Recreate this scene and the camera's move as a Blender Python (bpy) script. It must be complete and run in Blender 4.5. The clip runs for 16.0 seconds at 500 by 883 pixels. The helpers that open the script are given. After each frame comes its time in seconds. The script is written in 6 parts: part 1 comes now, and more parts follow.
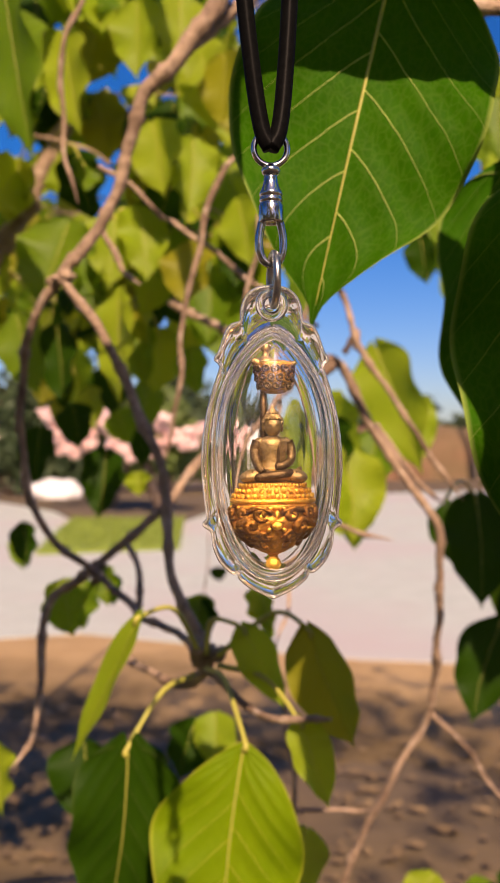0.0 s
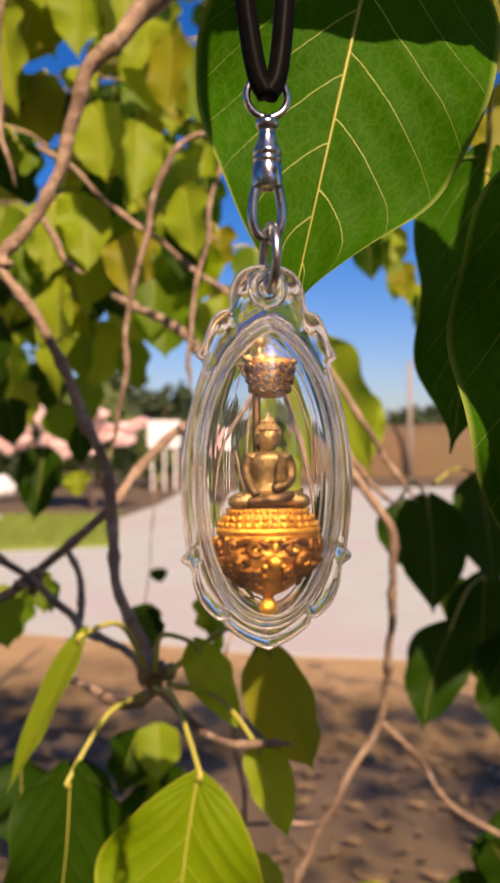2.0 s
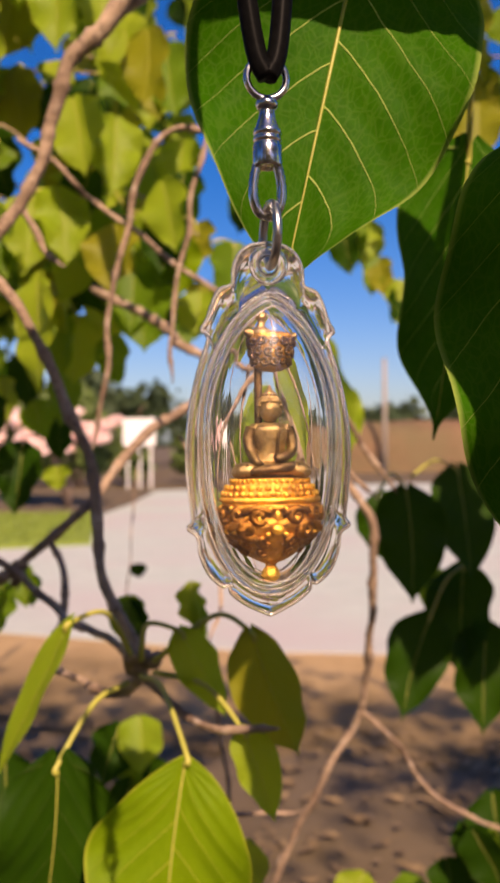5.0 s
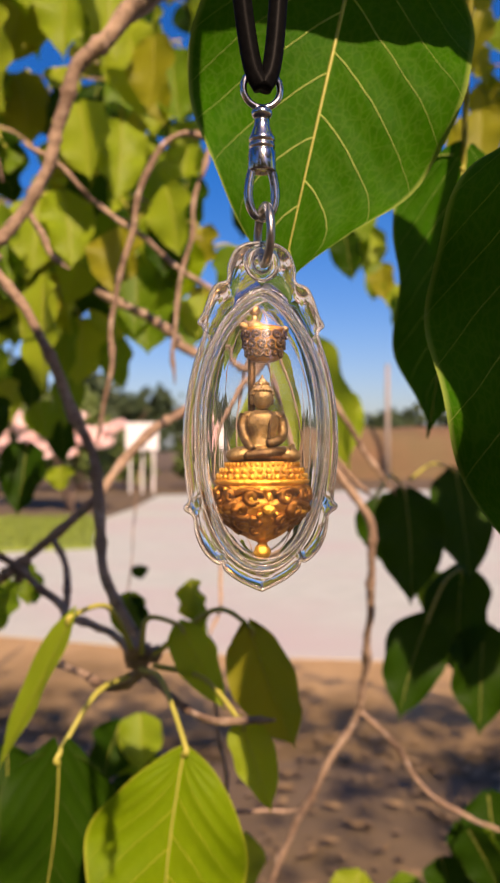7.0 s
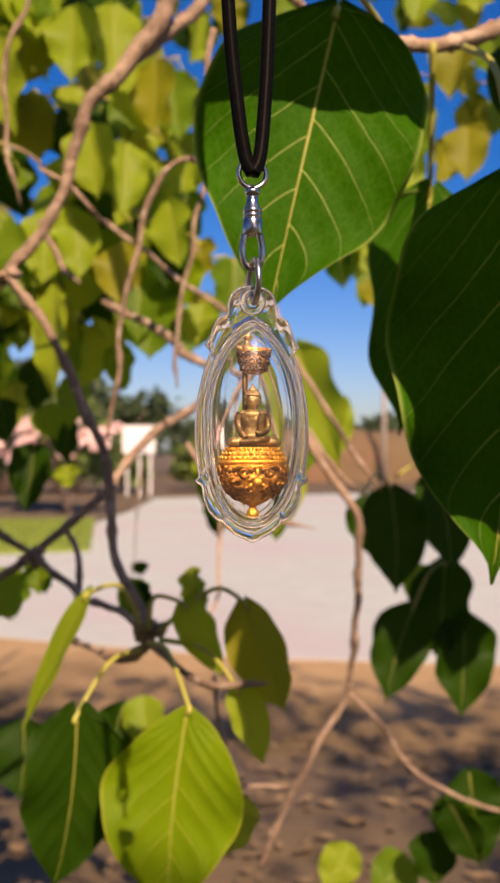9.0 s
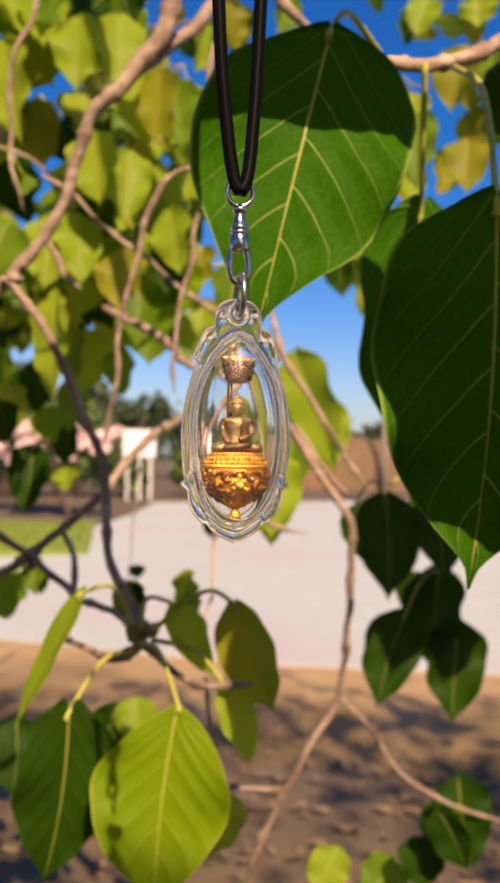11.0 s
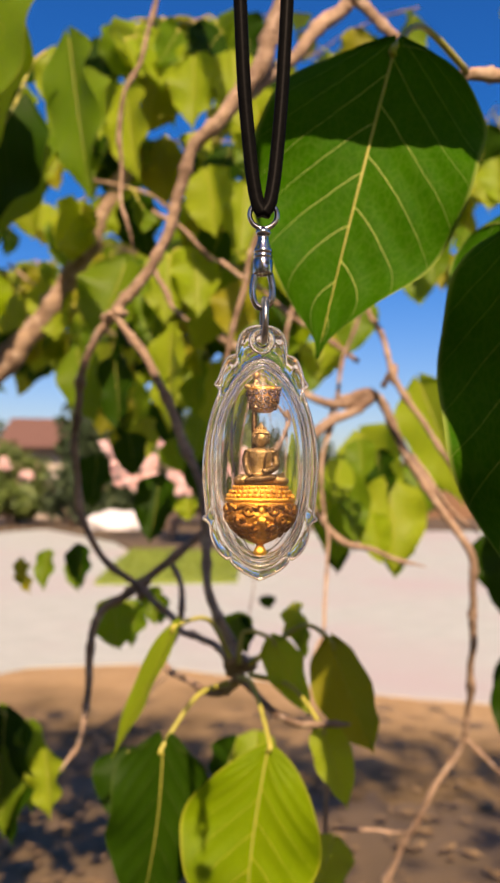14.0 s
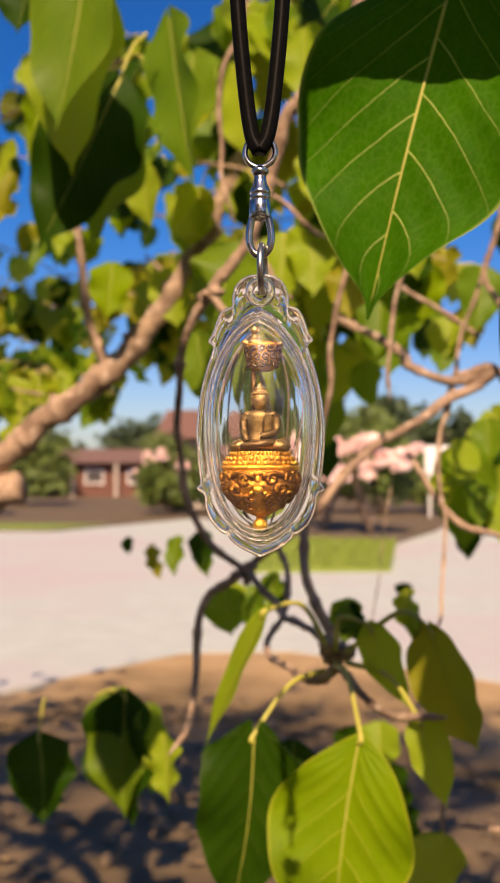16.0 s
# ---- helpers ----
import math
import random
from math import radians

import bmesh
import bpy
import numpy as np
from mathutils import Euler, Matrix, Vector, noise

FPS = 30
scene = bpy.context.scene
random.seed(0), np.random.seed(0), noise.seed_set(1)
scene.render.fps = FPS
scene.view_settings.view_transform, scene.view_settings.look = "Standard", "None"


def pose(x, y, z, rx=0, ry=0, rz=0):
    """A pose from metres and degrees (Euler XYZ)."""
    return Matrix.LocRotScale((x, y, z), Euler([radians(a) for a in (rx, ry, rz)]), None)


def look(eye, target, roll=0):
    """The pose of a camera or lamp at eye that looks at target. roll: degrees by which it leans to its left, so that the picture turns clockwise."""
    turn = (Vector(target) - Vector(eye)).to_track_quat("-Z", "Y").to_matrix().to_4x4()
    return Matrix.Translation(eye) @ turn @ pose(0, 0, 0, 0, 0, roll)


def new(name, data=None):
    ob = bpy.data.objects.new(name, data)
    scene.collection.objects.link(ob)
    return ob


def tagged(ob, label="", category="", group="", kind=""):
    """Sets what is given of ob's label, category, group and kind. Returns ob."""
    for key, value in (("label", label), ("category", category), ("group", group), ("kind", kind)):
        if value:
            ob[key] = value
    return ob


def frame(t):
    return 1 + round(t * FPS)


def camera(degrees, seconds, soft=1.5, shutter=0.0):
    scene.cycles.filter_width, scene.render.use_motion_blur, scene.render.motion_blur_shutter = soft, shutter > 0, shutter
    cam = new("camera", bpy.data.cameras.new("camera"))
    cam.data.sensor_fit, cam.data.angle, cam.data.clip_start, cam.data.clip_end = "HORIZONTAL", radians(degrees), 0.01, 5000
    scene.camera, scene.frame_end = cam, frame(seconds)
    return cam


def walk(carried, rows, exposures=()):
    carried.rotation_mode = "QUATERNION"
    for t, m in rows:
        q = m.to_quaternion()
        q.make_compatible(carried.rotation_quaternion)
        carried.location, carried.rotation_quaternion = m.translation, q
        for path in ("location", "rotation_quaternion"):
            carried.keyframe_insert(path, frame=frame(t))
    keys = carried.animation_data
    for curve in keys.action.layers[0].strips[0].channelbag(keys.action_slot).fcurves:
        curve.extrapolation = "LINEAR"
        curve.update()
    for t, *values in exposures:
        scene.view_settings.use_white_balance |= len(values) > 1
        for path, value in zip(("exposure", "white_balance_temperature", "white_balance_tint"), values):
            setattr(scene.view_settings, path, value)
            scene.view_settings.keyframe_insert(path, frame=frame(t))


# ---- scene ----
cam = camera(29.79, 16.0, soft=1.5)
cam.data.dof.use_dof, cam.data.dof.focus_distance, cam.data.dof.aperture_fstop = True, 0.170, 44.0
# seconds, x, y, z, yaw, pitch, roll
PATH = [
    (0.0, 0.0000, 0.0000, 1.4000, -0.01, 0.52, 0.36),
    (0.5, 0.0048, 0.0109, 1.4038, -1.35, 0.57, 0.36),
    (1.0, -0.0018, 0.0222, 1.4065, -2.52, 0.52, 0.28),
    (1.5, -0.0122, 0.0325, 1.4055, -3.45, 0.39, 0.31),
    (2.0, -0.0077, 0.0314, 1.4031, -3.89, 0.26, 0.12),
    (2.5, -0.0062, 0.0303, 1.4021, -4.00, -0.09, 0.08),
    (3.0, -0.0091, 0.0305, 1.4022, -4.49, -0.24, 0.56),
    (3.5, -0.0118, 0.0303, 1.4018, -5.21, -0.27, 0.99),
    (4.0, -0.0119, 0.0288, 1.4011, -5.37, -0.13, 0.75),
    (6.5, -0.0119, 0.0270, 1.3970, -5.22, 0.33, 0.13),
    (7.0, -0.0114, 0.0182, 1.3963, -5.22, 0.43, 0.02),
    (7.5, -0.0121, 0.0029, 1.3951, -5.24, 0.44, 0.11),
    (8.0, -0.0137, -0.0115, 1.3947, -5.25, 0.52, -0.05),
    (8.5, -0.0157, -0.0257, 1.3934, -5.37, 0.58, 0.08),
    (11.0, -0.0128, -0.0463, 1.3932, -5.39, 0.97, -0.91),
    (11.5, -0.0111, -0.0458, 1.3934, -4.45, 1.62, -0.91),
    (12.0, -0.0113, -0.0478, 1.3938, -3.47, 2.09, -1.05),
    (12.5, -0.0090, -0.0440, 1.3939, -2.10, 2.42, -0.96),
    (13.0, -0.0009, -0.0412, 1.3937, -0.36, 2.66, -0.74),
    (13.5, 0.0089, -0.0408, 1.3940, 1.84, 2.76, -0.64),
    (14.0, 0.0146, -0.0369, 1.3944, 3.63, 2.62, -0.65),
    (14.5, 0.0260, -0.0286, 1.3940, 5.95, 2.41, -0.55),
    (15.0, 0.0367, -0.0250, 1.3928, 8.11, 2.22, -0.65),
    (15.5, 0.0422, -0.0205, 1.3917, 10.75, 1.93, -0.34),
    (16.0, 0.0432, -0.0132, 1.3902, 12.97, 1.88, 0.01),
]
walk(cam, [(t, pose(x, y, z, 90 + pitch, roll, yaw)) for t, x, y, z, yaw, pitch, roll in PATH], exposures=[(0.0, 0.40, 7700, 32), (8.5, 0.38, 7600, 32), (11.0, 0.51, 7600, 28), (16.0, 0.49, 7950, 28)])

# ---- world and sun ----
SUN_TO = Vector((0.12, -0.75, 0.65)).normalized()
world = bpy.data.worlds.new("world")
scene.world = world
world.use_nodes = True
wn, wl = world.node_tree.nodes, world.node_tree.links
wn.clear()
sky = wn.new("ShaderNodeTexSky")
sky.sky_type = "NISHITA"
sky.sun_disc = False
sky.sun_elevation = math.asin(SUN_TO.z)
sky.sun_rotation = math.atan2(SUN_TO.x, SUN_TO.y)
sky.altitude = 0
sky.air_density, sky.dust_density, sky.ozone_density = 0.9, 1.3, 4.5
sat = wn.new("ShaderNodeHueSaturation")
sat.inputs["Hue"].default_value = 0.511
sat.inputs["Saturation"].default_value = 1.44
sat.inputs["Value"].default_value = 1.0
bg = wn.new("ShaderNodeBackground")
bg.inputs["Strength"].default_value = 0.105
wo = wn.new("ShaderNodeOutputWorld")
wl.new(sky.outputs[0], sat.inputs["Color"])
wl.new(sat.outputs[0], bg.inputs["Color"])
wl.new(bg.outputs[0], wo.inputs[0])

sun_data = bpy.data.lights.new("sun", "SUN")
sun_data.energy, sun_data.angle, sun_data.color = 5.0, radians(0.5), (1.0, 0.85, 0.63)
sun = new("sun", sun_data)
sun.matrix_world = look(SUN_TO * 50, (0, 0, 0))


# ---- materials ----
class Nodes:
    """A node material under construction."""

    def __init__(self, name):
        self.mat = bpy.data.materials.new(name)
        self.mat.use_nodes = True
        self.tree = self.mat.node_tree
        self.tree.nodes.clear()
        self.out = self.add("ShaderNodeOutputMaterial")

    def add(self, kind, **values):
        n = self.tree.nodes.new(kind)
        for k, v in values.items():
            setattr(n, k, v)
        return n

    def link(self, a, b):
        self.tree.links.new(a, b)

    def put(self, socket, v):
        if hasattr(v, "is_output"):
            self.link(v, socket)
        else:
            socket.default_value = v

    def math(self, op, a, b=0.0, c=None, clamp=False):
        n = self.add("ShaderNodeMath", operation=op, use_clamp=clamp)
        self.put(n.inputs[0], a)
        self.put(n.inputs[1], b)
        if c is not None:
            self.put(n.inputs[2], c)
        return n.outputs[0]

    def mix(self, f, a, b, blend="MIX"):
        n = self.add("ShaderNodeMix", data_type="RGBA", blend_type=blend)
        self.put(n.inputs[0], f)
        self.put(n.inputs[6], a)
        self.put(n.inputs[7], b)
        return n.outputs[2]

    def noise(self, scale, detail=4, rough=0.55, vector=None, dim="Object"):
        n = self.add("ShaderNodeTexNoise")
        n.inputs["Scale"].default_value = scale
        n.inputs["Detail"].default_value = detail
        n.inputs["Roughness"].default_value = rough
        if vector is None:
            vector = self.add("ShaderNodeTexCoord").outputs[dim]
        self.link(vector, n.inputs["Vector"])
        return n.outputs["Fac"]

    def ramp(self, f, lo, hi):
        n = self.add("ShaderNodeMapRange", clamp=True)
        self.put(n.inputs[0], f)
        n.inputs[1].default_value, n.inputs[2].default_value = lo, hi
        return n.outputs[0]

    def bump(self, height, strength, distance):
        n = self.add("ShaderNodeBump")
        n.inputs["Strength"].default_value = strength
        n.inputs["Distance"].default_value = distance
        self.link(height, n.inputs["Height"])
        return n.outputs[0]

    def principled(self, color, rough=0.6, metal=0.0, normal=None, **more):
        p = self.add("ShaderNodeBsdfPrincipled")
        self.put(p.inputs["Base Color"], color)
        self.put(p.inputs["Roughness"], rough)
        self.put(p.inputs["Metallic"], metal)
        if normal is not None:
            self.link(normal, p.inputs["Normal"])
        for k, v in more.items():
            self.put(p.inputs[k.replace("_", " ")], v)
        return p.outputs[0]

    def done(self, shader):
        self.link(shader, self.out.inputs[0])
        return self.mat


def rgb(r, g, b):
    return (r, g, b, 1.0)


def leaf_material(name, base, second, vein, through_colour, gloss=0.46, share=0.55, shine=0.07):
    """Leaf blade: midrib, curved side veins, fine net, pale margin, thin enough for light to come through."""
    m = Nodes(name)
    uv = m.add("ShaderNodeUVMap", uv_map="blade").outputs[0]
    sep = m.add("ShaderNodeSeparateXYZ")
    m.link(uv, sep.inputs[0])
    u, s = sep.outputs[0], sep.outputs[1]
    side = m.math("SUBTRACT", m.math("MULTIPLY", u, 2.0), 1.0)
    a = m.math("ABSOLUTE", side)
    wob = m.noise(7.0, 2, 0.5, uv)
    left = m.math("MULTIPLY", m.math("SIGN", side), 0.03)
    run = m.math("MULTIPLY", m.math("POWER", a, 1.2), m.math("MULTIPLY_ADD", s, -0.50, 0.66))
    q = m.math("ADD", m.math("SUBTRACT", m.math("ADD", s, left), run), m.math("MULTIPLY", wob, 0.018))
    cell = m.math("ABSOLUTE", m.math("SUBTRACT", m.math("FRACT", m.math("MULTIPLY", q, 6.0)), 0.5))
    wide = m.math("MULTIPLY_ADD", a, -0.010, 0.022)
    side_vein = m.math("MULTIPLY", m.math("SUBTRACT", 1.0, m.math("DIVIDE", cell, wide), clamp=True), 1.7, clamp=True)
    side_vein = m.math("MULTIPLY", side_vein, m.math("SUBTRACT", 1.25, a, clamp=True))
    mid = m.math("SUBTRACT", 1.0, m.math("DIVIDE", a, m.math("MULTIPLY_ADD", s, -0.014, 0.024)), clamp=True)
    net = m.add("ShaderNodeTexVoronoi", feature="DISTANCE_TO_EDGE")
    net.inputs["Scale"].default_value = 34
    m.link(uv, net.inputs["Vector"])
    net_line = m.math("MULTIPLY", m.math("SUBTRACT", 1.0, m.math("MULTIPLY", net.outputs["Distance"], 9.0), clamp=True), 0.04)
    loops = m.add("ShaderNodeTexVoronoi", feature="DISTANCE_TO_EDGE")
    loops.inputs["Scale"].default_value = 11
    m.link(uv, loops.inputs["Vector"])
    loop_line = m.math("MULTIPLY", m.math("SUBTRACT", 1.0, m.math("MULTIPLY", loops.outputs["Distance"], 26.0), clamp=True), 0.045)
    veins = m.math("MAXIMUM", m.math("MAXIMUM", mid, m.math("MULTIPLY", side_vein, 0.95)), m.math("MAXIMUM", net_line, loop_line))
    rnd = m.add("ShaderNodeObjectInfo").outputs["Random"]
    blotch = m.ramp(m.noise(3.5, 4, 0.6, uv), 0.35, 0.7)
    tone = m.mix(m.math("MULTIPLY_ADD", rnd, 0.6, m.math("MULTIPLY", blotch, 0.4), clamp=True), base, second)
    mottle = m.ramp(m.noise(26, 5, 0.7, uv), 0.38, 0.66)
    tone = m.mix(m.math("MULTIPLY", mottle, 0.30), tone, m.mix(0.5, base, rgb(0.0, 0.02, 0.0)))
    between = m.math("MULTIPLY", m.ramp(cell, 0.12, 0.5), 0.22)
    tone = m.mix(between, tone, second)
    rim = m.ramp(a, 0.955, 1.0)
    tone = m.mix(m.math("MULTIPLY", rim, 0.55), tone, vein)
    spots = m.ramp(m.noise(22, 3, 0.6, uv), 0.74, 0.80)
    tone = m.mix(m.math("MULTIPLY", spots, 0.35), tone, rgb(0.10, 0.07, 0.02))
    col = m.mix(veins, tone, vein)
    fine = m.noise(60, 3, 0.6, uv)
    h = m.math("ADD", m.math("MULTIPLY", veins, 0.6), m.math("MULTIPLY", fine, 0.12))
    nrm = m.bump(h, 0.8, 0.0011)
    front = m.principled(col, m.math("MULTIPLY_ADD", fine, 0.2, gloss - 0.1), 0.0, nrm, Specular_IOR_Level=shine)
    tr = m.add("ShaderNodeBsdfTranslucent")
    m.link(m.mix(veins, m.mix(m.math("MULTIPLY", rnd, 0.5), through_colour, second), m.mix(0.5, through_colour, vein)), tr.inputs["Color"])
    mixer = m.add("ShaderNodeMixShader")
    mixer.inputs[0].default_value = share
    m.link(front, mixer.inputs[1])
    m.link(tr.outputs[0], mixer.inputs[2])
    return m.done(mixer.outputs[0])


LEAF = {
    "green": leaf_material("leaf_green", rgb(0.080, 0.190, 0.008), rgb(0.190, 0.305, 0.014), rgb(0.38, 0.40, 0.06), rgb(0.34, 0.55, 0.020), share=0.50, shine=0.24),
    "glossy": leaf_material("leaf_glossy", rgb(0.010, 0.076, 0.001), rgb(0.027, 0.118, 0.001), rgb(0.42, 0.52, 0.13), rgb(0.085, 0.30, 0.003), 0.50, 0.20, 0.03),
    # near-black green with shade put into the colour, for leaves hanging in shadow
    "dark": leaf_material("leaf_shaded", rgb(0.010, 0.040, 0.002), rgb(0.024, 0.068, 0.002), rgb(0.075, 0.115, 0.020), rgb(0.06, 0.15, 0.004), share=0.28),
    "lime": leaf_material("leaf_lime", rgb(0.225, 0.375, 0.014), rgb(0.385, 0.475, 0.032), rgb(0.54, 0.53, 0.08), rgb(0.60, 0.72, 0.030), share=0.52, shine=0.24),
    "fresh": leaf_material("leaf_fresh", rgb(0.140, 0.270, 0.005), rgb(0.205, 0.325, 0.007), rgb(0.66, 0.62, 0.07), rgb(0.46, 0.62, 0.010), share=0.42),
    "olive": leaf_material("leaf_olive", rgb(0.27, 0.29, 0.015), rgb(0.34, 0.33, 0.022), rgb(0.42, 0.40, 0.06), rgb(0.54, 0.52, 0.024), shine=0.24),
}


def stalk_material():
    m = Nodes("leaf_stalk")
    n = m.noise(120, 3)
    return m.done(m.principled(m.mix(n, rgb(0.33, 0.34, 0.05), rgb(0.49, 0.45, 0.09)), 0.45))


def bark_material():
    m = Nodes("bark")
    co = m.add("ShaderNodeTexCoord").outputs["Object"]
    big = m.noise(22, 4, 0.6, co)
    fine = m.noise(260, 5, 0.65, co)
    ring = m.noise(90, 3, 0.5, co)
    col = m.mix(m.ramp(big, 0.3, 0.7), rgb(0.150, 0.092, 0.060), rgb(0.52, 0.37, 0.255))
    col = m.mix(m.ramp(fine, 0.52, 0.72), col, rgb(0.085, 0.05, 0.033))
    col = m.mix(m.math("MULTIPLY", m.ramp(ring, 0.56, 0.70), 0.6), col, rgb(0.62, 0.49, 0.38))
    h = m.math("ADD", m.math("MULTIPLY", fine, 0.5), ring)
    return m.done(m.principled(col, 0.82, 0.0, m.bump(h, 0.95, 0.0026)))


def glass_material(name, rough=0.02, tint=(0.995, 0.99, 0.975), bend=1.47, coat=0.0, cloud=0.0, ripple=0.06):
    m = Nodes(name)
    co = m.add("ShaderNodeTexCoord").outputs["Object"]
    h = m.noise(160, 3, 0.5, co)
    g = m.principled(rgb(*tint), m.math("MULTIPLY_ADD", m.ramp(m.noise(500, 3, 0.6, co), 0.6, 0.75), 0.12, rough), 0.0,
                     m.bump(h, ripple, 0.0004), Transmission_Weight=1.0, IOR=bend, Specular_IOR_Level=0.3, Coat_Weight=coat, Coat_Roughness=0.30)
    haze = m.add("ShaderNodeBsdfDiffuse")
    haze.inputs["Color"].default_value = rgb(0.86, 0.83, 0.78)
    mixer = m.add("ShaderNodeMixShader")
    m.link(m.math("MULTIPLY_ADD", m.ramp(m.noise(220, 4, 0.65, co), 0.35, 0.75), cloud, cloud * 0.5), mixer.inputs[0])
    m.link(g, mixer.inputs[1])
    m.link(haze.outputs[0], mixer.inputs[2])
    return m.done(mixer.outputs[0])


def metal_material(name, color, dark, rough):
    m = Nodes(name)
    co = m.add("ShaderNodeTexCoord").outputs["Object"]
    n = m.noise(700, 4, 0.6, co)
    big = m.noise(150, 3, 0.6, co)
    col = m.mix(m.ramp(big, 0.45, 0.75), color, dark)
    return m.done(m.principled(col, m.math("MULTIPLY_ADD", n, 0.18, rough), 1.0, m.bump(n, 0.25, 0.0002)))


def gold_material(name, bright, worn, dark, rough):
    m = Nodes(name)
    co = m.add("ShaderNodeTexCoord").outputs["Object"]
    n = m.noise(1100, 4, 0.6, co)
    big = m.noise(300, 4, 0.65, co)
    # concave points and random spots take the dark colour
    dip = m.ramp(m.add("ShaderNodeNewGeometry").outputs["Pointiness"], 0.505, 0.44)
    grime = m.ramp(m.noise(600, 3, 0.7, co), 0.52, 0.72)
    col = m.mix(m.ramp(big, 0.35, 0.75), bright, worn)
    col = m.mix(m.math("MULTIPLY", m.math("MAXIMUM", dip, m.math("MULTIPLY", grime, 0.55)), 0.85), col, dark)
    return m.done(m.principled(col, m.math("MULTIPLY_ADD", n, 0.25, rough), 0.92, m.bump(m.math("ADD", n, big), 0.8, 0.0004)))


def plain_material(name, a, b, scale, rough=0.8, bump=0.3, dist=0.01, second=None, detail=5, shine=0.5):
    m = Nodes(name)
    co = m.add("ShaderNodeTexCoord").outputs["Object"]
    n = m.noise(scale, detail, 0.62, co)
    big = m.noise(scale * 0.07, 4, 0.6, co)
    col = m.mix(m.ramp(n, 0.3, 0.7), a, b)
    if second:
        col = m.mix(m.ramp(big, 0.45, 0.62), col, second)
    return m.done(m.principled(col, rough, 0.0, m.bump(n, bump, dist), Specular_IOR_Level=shine))


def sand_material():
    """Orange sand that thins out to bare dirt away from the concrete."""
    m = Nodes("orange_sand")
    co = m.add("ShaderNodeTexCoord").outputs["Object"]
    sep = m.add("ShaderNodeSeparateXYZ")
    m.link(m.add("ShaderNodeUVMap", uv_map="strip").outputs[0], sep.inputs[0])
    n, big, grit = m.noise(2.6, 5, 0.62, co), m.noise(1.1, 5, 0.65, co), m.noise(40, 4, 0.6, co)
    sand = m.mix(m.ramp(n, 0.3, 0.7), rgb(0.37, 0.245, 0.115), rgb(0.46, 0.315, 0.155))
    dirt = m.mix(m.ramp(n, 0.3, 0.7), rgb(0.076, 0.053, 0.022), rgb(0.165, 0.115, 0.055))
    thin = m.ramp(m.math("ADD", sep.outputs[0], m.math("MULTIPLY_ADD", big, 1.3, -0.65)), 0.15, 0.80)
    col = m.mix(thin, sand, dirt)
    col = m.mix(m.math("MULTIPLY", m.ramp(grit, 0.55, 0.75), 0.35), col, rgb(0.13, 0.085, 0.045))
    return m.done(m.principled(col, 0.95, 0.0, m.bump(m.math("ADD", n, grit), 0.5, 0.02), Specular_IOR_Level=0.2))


STALK = stalk_material()
BARK = bark_material()
CLEAR = glass_material("clear_acrylic", 0.0, (1.0, 0.995, 0.985), 1.40, 0.1, 0.012)
CLEAR_EDGE = glass_material("acrylic_edge", 0.02, (1.0, 0.995, 0.985), 1.40, 0.6, 0.11, 0.2)
CLEAR_DOME = glass_material("moulded_acrylic", 0.012, (1.0, 0.995, 0.985), 1.44, 0.2, 0.008, 0.05)
STEEL = metal_material("polished_steel", rgb(0.74, 0.72, 0.69), rgb(0.50, 0.48, 0.45), 0.07)
STEEL_DARK = metal_material("dull_steel", rgb(0.55, 0.53, 0.50), rgb(0.36, 0.33, 0.30), 0.22)
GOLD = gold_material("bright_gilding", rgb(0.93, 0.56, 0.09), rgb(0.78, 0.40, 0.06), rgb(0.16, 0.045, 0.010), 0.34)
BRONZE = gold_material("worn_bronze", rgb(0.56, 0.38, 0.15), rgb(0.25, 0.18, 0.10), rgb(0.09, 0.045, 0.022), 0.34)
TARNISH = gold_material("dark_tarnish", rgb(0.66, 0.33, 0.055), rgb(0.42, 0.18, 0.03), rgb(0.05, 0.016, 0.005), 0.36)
RUBBER = plain_material("black_rubber", rgb(0.003, 0.003, 0.003), rgb(0.006, 0.006, 0.006), 900, 0.38, 0.15, 0.0002, shine=0.02)
DIRT = plain_material("dry_dirt", rgb(0.076, 0.053, 0.022), rgb(0.165, 0.115, 0.055), 2.6, 0.95, 0.6, 0.03, rgb(0.115, 0.084, 0.053))
LITTER = plain_material("dry_leaves", rgb(0.10, 0.062, 0.026), rgb(0.26, 0.18, 0.09), 7, 0.9, 0.4, 0.004)
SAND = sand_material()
CONCRETE = plain_material("pale_concrete", rgb(0.395, 0.442, 0.390), rgb(0.460, 0.508, 0.450), 3.0, 0.85, 0.2, 0.006, rgb(0.45, 0.42, 0.395))
GRASS = plain_material("grass_blades", rgb(0.12, 0.19, 0.02), rgb(0.21, 0.27, 0.035), 14, 0.8, 0.4, 0.02)
LEAFAGE = plain_material("shrub_leaves", rgb(0.045, 0.085, 0.012), rgb(0.12, 0.165, 0.03), 5, 0.6, 0.3, 0.02)
LEAFAGE_DARK = plain_material("far_tree_leaves", rgb(0.02, 0.045, 0.015), rgb(0.05, 0.08, 0.025), 3, 0.7, 0.3, 0.02)
PETAL = plain_material("pink_bracts", rgb(0.84, 0.52, 0.47), rgb(0.90, 0.72, 0.67), 9, 0.7, 0.2, 0.01)
EARTH_BANK = plain_material("brown_earth", rgb(0.12, 0.060, 0.030), rgb(0.22, 0.115, 0.060), 1.4, 0.95, 0.5, 0.05, rgb(0.13, 0.10, 0.045))
